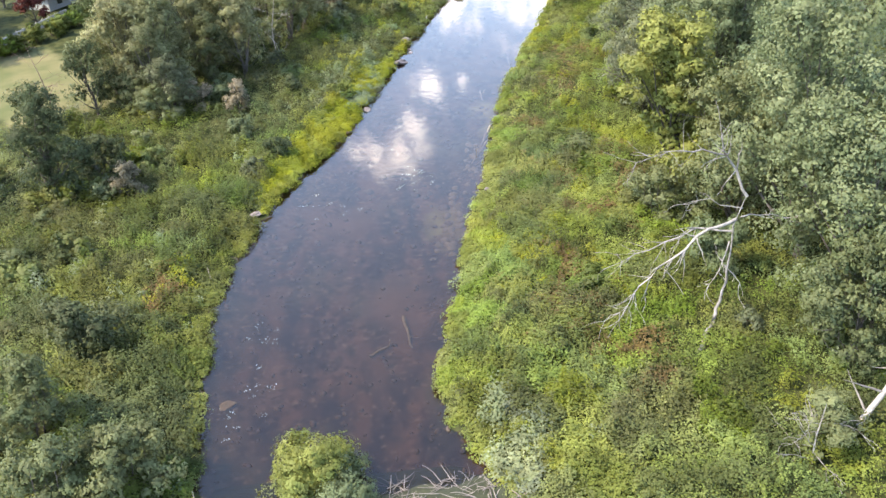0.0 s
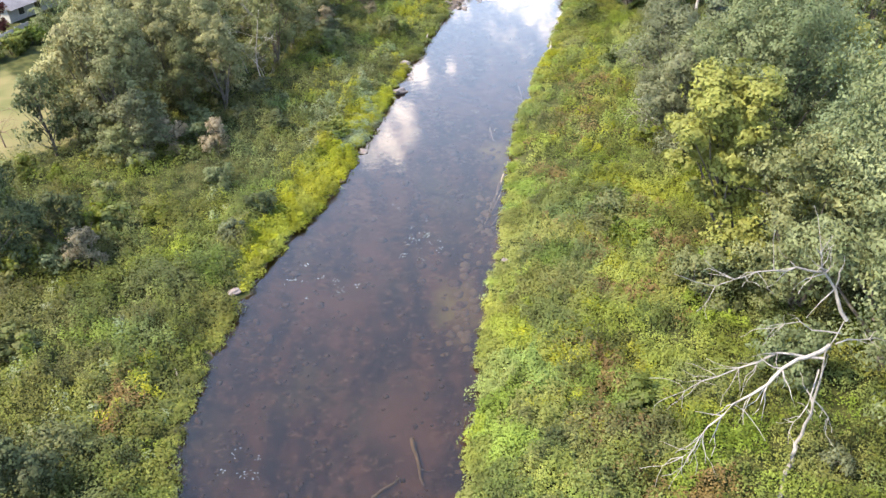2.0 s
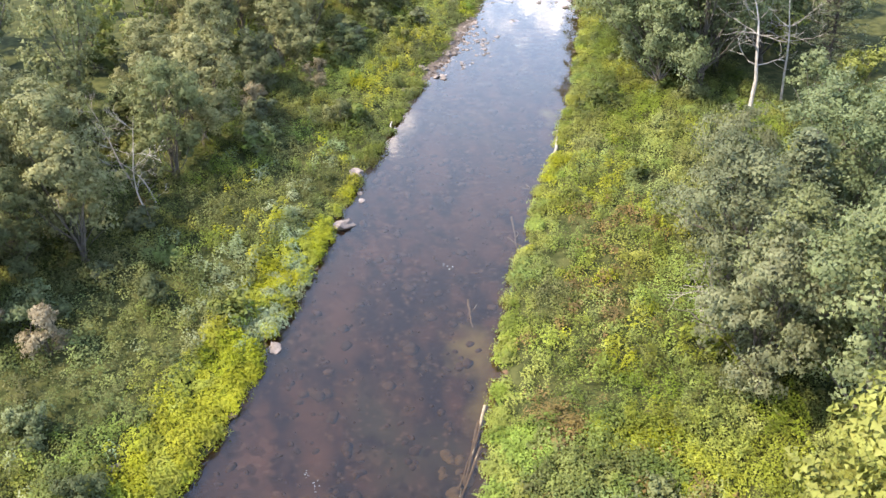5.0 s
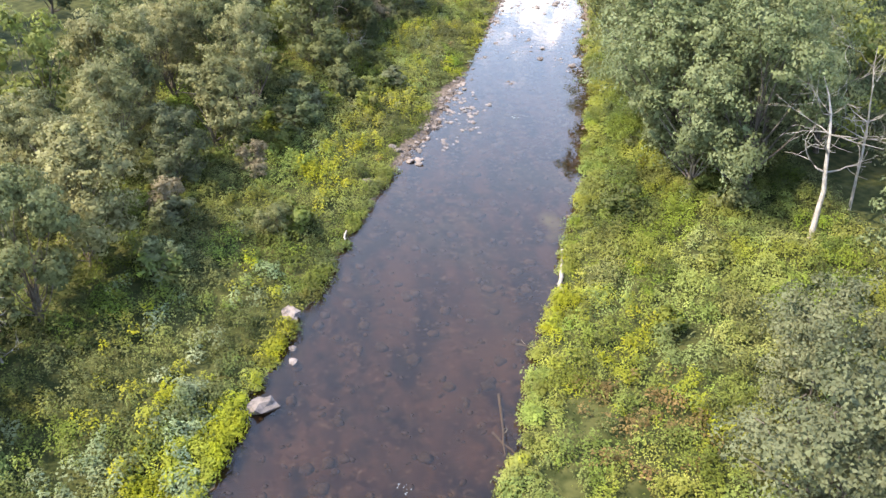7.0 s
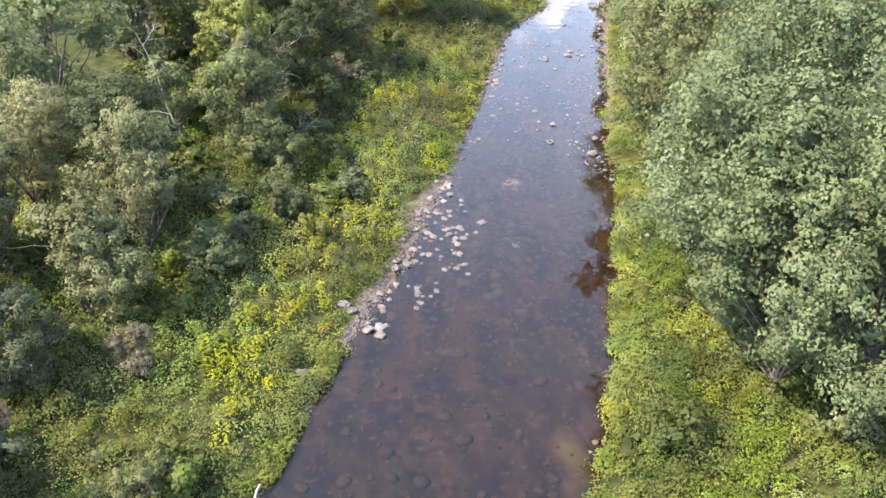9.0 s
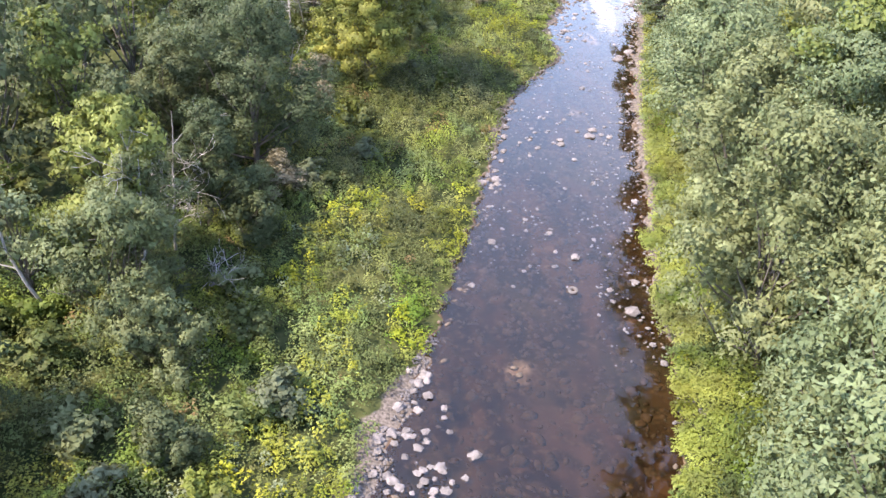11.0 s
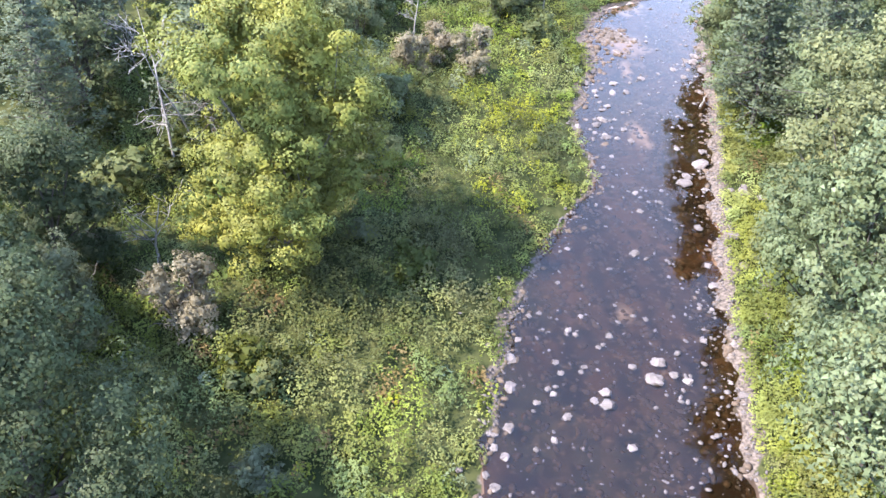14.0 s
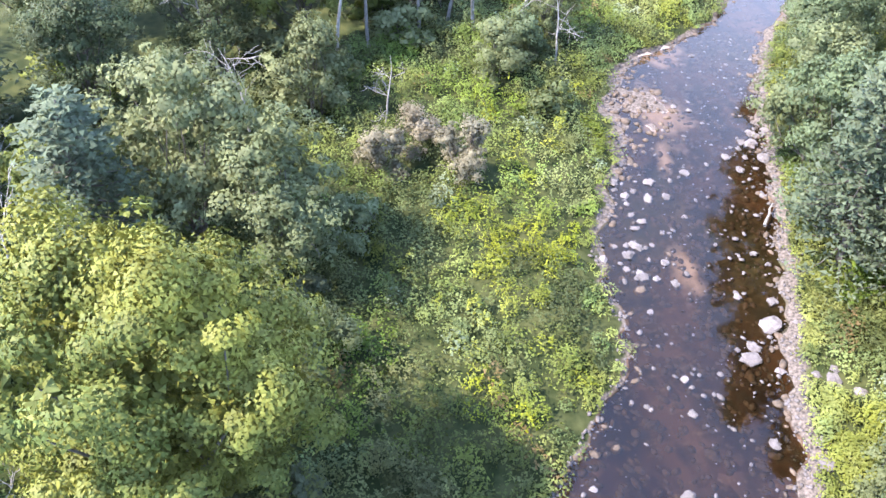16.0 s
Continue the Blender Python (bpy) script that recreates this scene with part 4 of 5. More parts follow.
for n in range(16):
    y = 124 + 5.2 * n
    TREES.append((TALL[n % 5][0], float(np.interp(y, RIGHT[:, 0], RIGHT[:, 1])) + 11 + 3.2 * (n % 2), y, (18.5 if n < 7 else 13.8) + 1.3 * math.sin(n * 2.1), -4, TALL[n % 5][1]))
for n, (sort, x, y, height, lean, pick) in enumerate(TREES):
    grow(sort, x, y, height, lean, pick, 137.5 * n % 360, 1.0 + 0.12 * math.sin(n * 2.4))

maple = broad_tree("maple_tree", "maple", 14.6, 10.9, 77, "large maple with crown turning from green to yellow", clumps=230, leaves=420, leaf=0.135, low=0.1, clump=0.075, shape=0.55, heads=30)
stand(maple, 16.9, 171.6, 40)
island_bush = broad_tree("shrub", "bank", 3.0, 5.4, 31, "bright yellow-green willow bush on the dam", category="shrub", clumps=80, leaves=190, leaf=0.13, low=0.02, stems=5, clump=0.13)
stand(island_bush, -4.6, 30.4, 0)
island_bush_two = broad_tree("shrub", "green", 2.4, 4.8, 32, "mid-green bush on the dam", category="shrub", clumps=60, leaves=180, leaf=0.13, low=0.02, stems=5, clump=0.14)
stand(island_bush_two, -2.9, 28.8, 0)

# the wood behind: kept clear of the meadow by the edges below (metres from the water)
rng = np.random.default_rng(21)
EDGE_L = np.array([(20, 17), (40, 22), (60, 27), (75, 27), (90, 24), (105, 23), (120, 21), (140, 21), (150, 20), (158, 19), (168, 22), (176, 24), (186, 26), (196, 24), (203, 14), (212, 12), (240, 12)])
EDGE_R = np.array([(20, 22), (40, 22), (55, 20), (73, 19), (90, 19), (105, 16), (115, 12), (125, 7), (140, 6), (180, 6), (240, 6)])
taken = [(x, y) for _, x, y, *_ in TREES] + [(16.9, 171.6)]
count = 0
for _ in range(6000):
    side = -1 if rng.uniform() < 0.55 else 1
    y = rng.uniform(18, 246)
    edge = np.interp(y, *(EDGE_L if side < 0 else EDGE_R).T)
    d = edge + 1.5 + rng.uniform(0, 1) ** 1.3 * 36
    x = float(left_x(y) - d if side < 0 else right_x(y) + d)
    gap = 3.6 if d - edge < 12 else 5.0
    if in_lawn(np.array(x), np.array(y)) or (side < 0 and x < -32 and 70 < y < 135) or any((x - a) ** 2 + (y - b) ** 2 < gap * gap for a, b in taken):
        continue
    if side < 0:
        sort = rng.choice(["woodgrey", "woodgrey", "wooddark", "woodgreen", "pine", "woodyellow"]) if y < 150 else rng.choice(["pine", "pine", "woodgrey", "wooddark", "woodgreen", "woodyellow"])
    else:
        sort = rng.choice(["woodgreen", "woodgreen", "woodgrey", "woodyellow", "pine", "wooddark"])
    h = rng.uniform(8.5, 13.5) if side < 0 else rng.uniform(9, 15)
    if d - edge < 5:
        h *= 0.75
    if y > 203 and x > 24:
        h *= 0.55
    taken.append((x, y))
    grow(str(sort), x, y, h, -4 * side * rng.uniform(0.2, 1.2), int(rng.integers(0, 3)), rng.uniform(0, 360), rng.uniform(0.9, 1.15))
    count += 1
    if count >= 175:
        break

# low bushes strewn over the meadows
rng = np.random.default_rng(33)
for n in range(150):
    side = -1 if n < 115 else 1
    y = rng.uniform(32, 200)
    edge = np.interp(y, *(EDGE_L if side < 0 else EDGE_R).T)
    d = 2.5 + rng.uniform(0, 1) ** 0.7 * edge
    x = float(left_x(y) - d if side < 0 else right_x(y) + d)
    if in_lawn(np.array(x), np.array(y)) or (side > 0 and y > 125):
        continue
    grow(str(rng.choice(["bush", "bush", "bushdark", "bushgrey", "bushbrown"])), x, y, rng.uniform(1.0, 2.4), 0, int(rng.integers(0, 2)), rng.uniform(0, 360), rng.uniform(0.7, 1.0))

# undergrowth at the foot of the wood
for n in range(150):
    side = -1 if n < 105 else 1
    y = rng.uniform(40, 222)
    edge = np.interp(y, *(EDGE_L if side < 0 else EDGE_R).T)
    d = edge + rng.uniform(2, 20)
    x = float(left_x(y) - d if side < 0 else right_x(y) + d)
    if in_lawn(np.array(x), np.array(y)) or (x < -32 and 70 < y < 135):
        continue
    grow(str(rng.choice(["bush", "bushdark", "bushdark", "bushgrey"])), x, y, rng.uniform(1.6, 3.4), 0, 0, rng.uniform(0, 360), rng.uniform(0.6, 0.9))

# ---- dead and bare trees ----
DEAD = [
    (39.3, 107.0, 11.5, 11, "bare broken grey trunk with a forked bare top", 0.3, (0.06, 0), 0.45, 12, None, 0.55),
    (5.0, 148.2, 8.5, 12, "bleached dead tree with crooked branches", 0.13, (0.05, 0), 0.5, 12, None, 0.3),
    (7.1, 144.4, 3.2, 13, "low bleached dead branchwork", 0.10, (0.5, -0.3), 0.8, 9, None, 0.2),
    (3.7, 153.3, 5.0, 14, "bleached dead tree with crooked branches", 0.12, (0.1, 0), 0.6, 12, None, 0.3),
    (5.4, 150.4, 4.0, 15, "low bleached dead branchwork", 0.12, (-0.5, 0.2), 0.7, 10, None, 0.2),
    (10.3, 179.5, 9.5, 16, "pale bare stems standing close together", 0.12, (-0.12, 0), 0.3, 8, None, 0.4),
    (11.2, 180.3, 9.0, 17, "pale bare stems standing close together", 0.10, (-0.05, 0), 0.3, 7, None, 0.4),
    (10.4, 171.8, 4.2, 18, "bleached dead tree with crooked branches", 0.11, (0.1, 0), 0.7, 9, None, 0.3),
    (15.6, 199.0, 9.5, 19, "pale dead tree with curling bare limbs", 0.17, (-0.12, 0), 0.35, 7, None, 0.6),
    (35.4, 200.8, 6.0, 20, "pale bare-stemmed tree with thin branches", 0.11, (0, 0), 0.4, 9, None, 0.3),
    (4.2, 142.4, 9.0, 21, "pale bare-stemmed tree with thin branches", 0.13, (0.02, 0), 0.4, 11, None, 0.3),
    (-0.5, 142.8, 9.5, 22, "pale bare leaning stem", 0.14, (-0.12, 0), 0.3, 7, None, 0.4),
    (-13.1, 100.0, 7.5, 23, "pale bare leaning stem", 0.12, (-0.2, 0), 0.35, 7, None, 0.4),
    (-16.1, 96.0, 6.0, 24, "pale bare leaning stem", 0.11, (-0.1, 0), 0.3, 6, None, 0.4),
    (-10.8, 94.5, 9.0, 25, "thin dead grey tree behind the meadow", 0.10, (-0.12, 0), 0.3, 8, None, 0.3),
    (-8.0, 107.0, 5.0, 26, "dead grey tree with crooked branches", 0.12, (-0.35, 0), 0.6, 9, None, 0.2),
    (-11.0, 97.5, 4.5, 27, "dead grey tree with crooked branches", 0.10, (-0.4, 0.1), 0.5, 7, None, 0.2),
    (27.0, 80.0, 5.0, 28, "bleached dead boughs hanging from a tree", 0.13, (-0.7, -0.4), 0.6, 9, math.pi, 0.2),
    (44.0, 110.5, 13.5, 29, "dead forked tree with pale bare limbs", 0.16, (-0.05, 0), 0.35, 9, None, 0.55),
    (24.6, 195.1, 4.2, 30, "dead twiggy snag among bushes", 0.09, (0.02, 0), 0.35, 8, None, 0.2),
    (17.4, 193.6, 5.8, 31, "bleached dead tree with crooked branches", 0.13, (0.05, 0), 0.5, 10, None, 0.3),
    (20.5, 28.2, 3.8, 32, "bleached dead branchwork over a bush", 0.09, (-0.2, 0.1), 0.8, 10, None, 0.2),
    (6.2, 190.5, 5.0, 33, "bleached dead tree with crooked branches", 0.10, (-0.1, 0), 0.6, 9, None, 0.3),
]
for x, y, height, seed, label, r, lean, spread, boughs, side, low in DEAD:
    stand(bare_tree("dead_tree", height, seed, label, DEADWOOD, spread=spread, boughs=boughs, lean=lean, r=0.75 * r, side=side, low=low, twigs=5), x, y)
for x, y, w, seed in ((30.8, 204.7, 0.0, 41), (33.8, 204.9, 0.02, 42), (27.2, 204.3, 0.0, 43), (29.2, 206.0, 0.03, 44), (22.1, 200.5, 0.03, 45), (24.0, 203.0, -0.02, 46)):
    stand(bare_tree("bare_tree", 11.0, seed, "straight pale trunk at the wood's edge", DEADWOOD, category="bare tree", spread=0.12, boughs=5, lean=(w, 0), r=0.13, low=0.6), x, y)

# the large bleached tree by the right bank: one crooked stem, long boughs reaching over the meadow
rng = np.random.default_rng(8)
big_dead = tagged(new("dead_tree"), "large bleached dead tree with long drooping bare boughs", "dead tree")
big_dead.matrix_basis = pose(19.8, 40.0, float(ground_z(19.8, 40.0)))


def bough(name, pts, r, twigs, length, droop=0.0):
    pts = [Vector(p) for p in pts]
    fine = []
    for a, b in zip(pts, pts[1:]):
        fine += [a.lerp(b, f) + Vector(rng.normal(size=3)) * 0.07 for f in (0.0, 0.33, 0.66)]
    fine.append(pts[-1])
    radii = [max(r * (1 - 0.85 * i / (len(fine) - 1)), 0.015) for i in range(len(fine))]
    tubes = [tube(fine, radii, 6)]
    for _ in range(twigs):
        i = int(rng.integers(len(fine) // 3, len(fine)))
        way = (fine[i] - fine[i - 1]).normalized() + Vector(rng.normal(size=3)) * 0.55 + Vector((0, 0, -droop))
        tp, tr = limb(rng, fine[i], way, length * rng.uniform(0.4, 1.0), max(radii[i] * 0.6, 0.02), 0.25, 4)
        tubes.append(tube(tp, tr, 4))
    return part(name, joined(name, tubes), DEADWOOD, big_dead)


bough("trunk", [(-2.0, -2.6, -0.1), (-0.4, -0.6, 0.5), (0, 0, 1.2), (0.25, 0, 3.2), (0.1, 0, 6.2), (0.6, 0, 9.0)], 0.152, 5, 1.5)
bough("branch", [(0.6, 0, 9.0), (-0.1, 0.3, 10.6), (-0.9, 0.4, 12.0), (-1.6, 0.2, 13.0)], 0.098, 14, 2.2)
bough("branch", [(-0.6, 0.3, 11.6), (-2.4, 0.0, 12.2), (-4.2, -0.4, 12.4), (-6.2, -0.6, 12.0)], 0.062, 15, 2.2, 0.1)
bough("branch", [(0.3, 0, 7.6), (-1.6, -0.6, 7.4), (-3.6, -1.0, 5.8), (-5.4, -1.2, 4.2), (-6.6, -1.4, 2.6)], 0.107, 27, 2.6, 0.3)
bough("branch", [(0.2, 0, 6.8), (-1.8, 0.8, 6.6), (-4.2, 1.0, 5.2), (-6.8, 0.8, 4.4)], 0.072, 20, 2.2, 0.2)
bough("branch", [(0.2, 0, 6.0), (-0.8, -0.9, 4.8), (-1.4, -1.2, 3.4)], 0.054, 8, 1.3, 0.3)
bough("branch", [(0.5, 0, 8.2), (-1.4, 0.3, 8.9), (-3.2, 0.4, 8.6)], 0.045, 10, 1.3, 0.1)
bough("branch", [(0.1, 0, 4.4), (0.9, -0.3, 3.4), (1.2, -0.4, 2.0)], 0.045, 5, 0.8, 0.3)
bough("branch", [(0.5, 0, 7.8), (2.2, 0.3, 7.6), (3.6, 0.4, 7.0)], 0.045, 8, 1.2, 0.1)

# fallen and leaning trunks
def fallen(label, a, b, r, seed, name="fallen_trunk", boughs=4, material=None):
    rng = np.random.default_rng(seed)
    a, b = Vector(a), Vector(b)
    base = tagged(new(name), label, "fallen trunk")
    base.matrix_basis = Matrix.Translation(a)
    n = 6
    pts = [(b - a) * (i / n) + Vector(rng.normal(size=3)) * r * 0.35 for i in range(n + 1)]
    part("trunk", joined("trunk", [tube(pts, [r * (1 - 0.5 * i / n) for i in range(n + 1)], 8)]), material or DEADWOOD, base)
    for _ in range(boughs):
        i = int(rng.integers(2, n))
        w = (b - a).normalized() * 0.4 + Vector(rng.normal(size=3)) * 0.7 + Vector((0, 0, 0.3))
        bp, br = limb(rng, pts[i], w, (b - a).length * 0.3, r * 0.4, 0.25, 4)
        part("branch", joined("branch", [tube(bp, br, 5)]), material or DEADWOOD, base)
    return base


fallen("pale leaning dead trunk with bare branches", (21.9, 28.6, 0.4), (28.5, 33.0, 4.8), 0.2, 1, boughs=8)
fallen("bleached log lying along the water's edge", (20.9, 102.6, 0.12), (22.0, 107.6, 0.15), 0.16, 2, "log", 0)
fallen("thin pale log leaning on the bank", (7.0, 108.7, 0.15), (7.4, 110.4, 0.5), 0.1, 3, "log", 0)
fallen("pale stick leaning at the water's edge", (-12.6, 50.0, 0.1), (-13.2, 51.6, 0.7), 0.07, 4, "log", 0)
fallen("pale fallen log on the gravel bank", (43.2, 185.9, 0.35), (44.2, 187.4, 0.45), 0.09, 5, "log", 1)
fallen("weathered fallen log under the trees", (35.0, 133.6, 1.0), (36.6, 132.2, 1.3), 0.13, 6, "log", 1)
for n, (a, b, r) in enumerate((((10.7, 74.4), (8.9, 69.4), 0.11), ((10.2, 73.4), (8.6, 69.0), 0.09), ((10.8, 70.7), (8.3, 66.4), 0.10), ((10.0, 71.4), (7.9, 67.0), 0.09), ((11.2, 72.2), (9.4, 70.2), 0.08),
                              ((0.6, 45.0), (0.9, 41.6), 0.12), ((-1.8, 41.2), (-0.3, 42.2), 0.10), ((15.6, 94.2), (15.2, 89.8), 0.08), ((14.8, 91.4), (15.9, 89.4), 0.07),
                              ((11.0, 84.4), (10.9, 81.6), 0.08), ((16.2, 90.0), (17.4, 92.0), 0.09), ((17.2, 98.2), (18.9, 97.6), 0.07))):
    za, zb = float(ground_z(*a)) + 0.2, float(ground_z(*b)) + 0.16
    fallen("sunken waterlogged branch lying on the river bed", (*a, min(za, -0.06)), (*b, min(zb, -0.06)), r, 60 + n, "sunken_log", 1, SUNKEN)

# ---- beaver dam ----
rng = np.random.default_rng(4)
dam = tagged(new("beaver_dam"), "low beaver dam of grey sticks and mud across the river", "beaver dam")
gx = np.linspace(-13, 6, 60)
gy = np.linspace(25.0, 31.5, 16)
mud = grid_mesh("mud", gx, gy, lambda x, y: -0.5 + 0.9 * np.exp(-(((y - 28.2 - 0.03 * (x + 3) ** 2 * 0.3) / 1.9) ** 2)) + 0.12 * np.sin(x * 2.1) * np.sin(y * 3))
part("mud", mud, SOIL, dam)
STICKS = []
for s in range(6):
    pts, rr = limb(rng, (0, 0, 0), (1, 0, 0), 1.6, 0.035, 0.12, 4, 0.5)
    STICKS.append(joined("stick", [tube(pts, rr, 5)]))
for n in range(290):
    x = rng.uniform(-1.2, 5.8) if n < 240 else rng.uniform(-12.5, -8)
    y = rng.uniform(26.5, 30.4)
    z = -0.5 + 0.9 * math.exp(-(((y - 28.2 - 0.03 * (x + 3) ** 2 * 0.3) / 1.9) ** 2)) + rng.uniform(0.0, 0.25)
    st = part("stick", STICKS[n % 6], STICKWOOD, dam)
    st.matrix_basis = pose(x, y, z - 0.06, rng.uniform(-9, 9), rng.uniform(-9, 9), rng.uniform(0, 360)) @ Matrix.Scale(rng.uniform(0.4, 0.95), 4)

# ---- stones ----
rng = np.random.default_rng(6)


def stone_mesh(name, seed, cuts=2, rough=0.22):
    bm = bmesh.new()
    bmesh.ops.create_icosphere(bm, subdivisions=cuts, radius=0.5)
    o = Vector((seed * 3.7, seed * 1.3, 0))
    for v in bm.verts:
        d = v.co.normalized()
        flat = 1 + rough * noise.noise(d * 1.5 + o) + 0.6 * rough * noise.noise(d * 3.1 + o)
        v.co = d * 0.5 * flat
        v.co.z *= 0.5
        v.co.x *= 1.15
    me = bpy.data.meshes.new(name)
    bm.to_mesh(me)
    bm.free()
    return me


ROCKS = [stone_mesh("rock", s, 2, 0.5) for s in range(8)]
for me in ROCKS:
    me.materials.append(STONE)
spots = [(-1.2, 80.5, 0.85), (8.5, 61.0, 0.5), (-10.5, 59.6, 0.8), (-8.4, 71.4, 0.7), (3.0, 94.0, 1.5), (4.4, 97.4, 0.6), (4.1, 101.5, 1.1), (4.3, 98.6, 0.5), (11.2, 123.5, 1.1), (11.6, 123.0, 1.0),
         (13.4, 123.6, 0.7), (20.6, 132.6, 0.9), (9.0, 117.9, 0.7), (13.2, 121.1, 0.7), (28.0, 124.0, 0.9), (30.7, 142.3, 1.4), (30.0, 144.3, 0.7), (22.0, 145.1, 0.7), (28.7, 147.6, 0.9), (28.4, 147.4, 0.6),
         (23.8, 149.4, 0.9), (29.8, 155.6, 0.5), (30.3, 149.4, 0.5), (27.6, 150.2, 0.7), (30.9, 161.9, 0.9), (31.4, 159.6, 0.7), (25.2, 156.9, 1.0), (24.6, 157.6, 0.8), (34.9, 171.9, 0.8), (27.6, 166.1, 0.6),
         (27.0, 164.9, 0.9), (26.8, 163.2, 0.9), (40.7, 177.3, 0.7), (39.6, 178.0, 1.2), (40.0, 178.6, 0.9), (40.3, 181.6, 0.6), (36.4, 177.2, 0.6), (45.1, 192.8, 1.1), (45.6, 193.6, 0.9), (44.6, 193.0, 0.8),
         (45.4, 191.4, 1.3), (35.9, 184.7, 0.9), (36.4, 185.3, 0.8), (36.2, 183.2, 0.9), (33.4, 163.2, 1.3), (33.9, 164.2, 1.0), (34.4, 163.4, 0.7), (34.9, 163.0, 0.8), (32.6, 164.0, 0.6), (31.0, 162.6, 0.8),
         (30.4, 162.2, 0.6), (41.2, 179.8, 1.6), (40.9, 173.6, 0.9), (40.6, 172.6, 1.2), (40.2, 170.2, 0.8), (40.6, 168.6, 1.4), (39.9, 166.4, 1.0), (39.4, 164.6, 0.8), (19.1, 130.7, 0.7), (16.8, 125.0, 0.6),
         (18.8, 127.7, 0.6), (19.5, 135.6, 0.6), (36.2, 175.5, 0.6), (38.4, 190.0, 0.9), (38.0, 188.6, 0.8), (40.6, 190.6, 0.9), (41.8, 196.6, 0.6), (42.6, 196.2, 0.6), (41.4, 197.2, 0.5), (42.5, 176.3, 1.0), (43.3, 175.6, 0.8), (42.0, 176.8, 0.7), (42.8, 176.9, 0.6),
         (36.0, 181.0, 0.5), (26.4, 161.0, 0.8), (26.0, 159.6, 0.7), (34.1, 167.0, 0.5), (32.0, 166.0, 0.6), (29.0, 161.4, 0.6), (28.2, 160.2, 0.5)]


def cluster(n, x, y, sx, sy, lo, hi):
    for _ in range(n):
        spots.append((x + rng.normal() * sx, y + rng.normal() * sy, rng.uniform(lo, hi)))


cluster(18, 18.6, 131.6, 0.8, 1.9, 0.3, 0.9)
cluster(34, 17.9, 130.4, 0.7, 3.0, 0.3, 0.85)
cluster(9, 15.6, 124.4, 0.8, 0.7, 0.35, 0.75)
cluster(6, 12.6, 121.6, 0.6, 0.5, 0.35, 0.75)
cluster(14, 24.8, 158.0, 0.5, 2.0, 0.35, 0.8)
cluster(12, 28.0, 155.5, 2.5, 2.0, 0.2, 0.45)
cluster(16, 26.6, 147.5, 2.8, 2.0, 0.2, 0.5)
cluster(20, 29.0, 166.5, 1.6, 2.2, 0.2, 0.5)
cluster(18, 36.5, 184.5, 1.0, 1.2, 0.3, 0.7)
cluster(14, 45.0, 192.8, 0.9, 1.2, 0.3, 0.8)
cluster(14, 37.2, 189.5, 0.8, 1.8, 0.3, 0.8)
cluster(26, 28.8, 165.0, 1.1, 3.0, 0.2, 0.55)
cluster(20, 26.2, 151.5, 1.6, 2.5, 0.2, 0.5)
for _ in range(44):
    y = rng.uniform(122, 139)
    spots.append((float(left_x(y) + rng.normal() * 0.55 + 0.1), y, rng.uniform(0.35, 1.05)))
for _ in range(34):
    y = rng.uniform(142, 202)
    spots.append((float(left_x(y) + (right_x(y) - left_x(y)) * rng.uniform(0.06, 0.94)), y, rng.uniform(0.2, 0.5)))
for _ in range(26):
    y = rng.uniform(138, 190)
    spots.append((float(right_x(y) + rng.uniform(-1.4, 0.9)), y, rng.uniform(0.3, 0.9)))
spots = [(x, y, size * (0.9 if y < 122 else 0.58)) for x, y, size in spots]
edge_rocks = spots[:14] + [(x, y, size) for x, y, size in spots if math.hypot(x - 42.6, y - 176.2) < 1.2]
spots.sort(key=lambda spot: -spot[2])
lesser, spots = np.array(spots[285:]), spots[:285]
for n, (x, y, size) in enumerate(spots):
    g = float(ground_z(x, y))
    z = max(g, -0.02 - 0.06 * size) if g > -0.35 or size > 0.5 else g
    z = min(z, max(g, 0.0)) + 0.10 * size
    m = pose(x, y, z, rng.uniform(-12, 12), rng.uniform(-12, 12), rng.uniform(0, 360)) @ Matrix.Diagonal((size * rng.uniform(0.85, 1.2), size, size * rng.uniform(0.8, 1.15), 1))
    rock = new("rock", ROCKS[n % 8])
    rock.matrix_basis = m
    tagged(rock, "large pale grey boulder at the river's edge" if size > 1 else "pale grey river rock standing out of the shallow water", "rock", "river rocks")


def pebbles(name, xyz, sizes, mesh, material, label):
    """Many small stones in one mesh."""
    v0 = np.array([v.co for v in mesh.vertices])
    f0 = np.array([p.vertices for p in mesh.polygons])
    n = len(xyz)
    th = rng.uniform(0, 2 * np.pi, n)
    c, s = np.cos(th), np.sin(th)
    sc = sizes[:, None] * rng.uniform(0.75, 1.3, (n, 3))
    p = v0[None] * sc[:, None]
    v = np.stack([p[..., 0] * c[:, None] - p[..., 1] * s[:, None], p[..., 0] * s[:, None] + p[..., 1] * c[:, None], p[..., 2]], -1) + xyz[:, None]
    f = (f0[None] + (np.arange(n) * len(v0))[:, None, None]).reshape(-1, 3)
    ob = tagged(new(name, mesh_of(name, v.reshape(-1, 3), f, False)), label, "stones", kind="stuff")
    ob.data.materials.append(material)


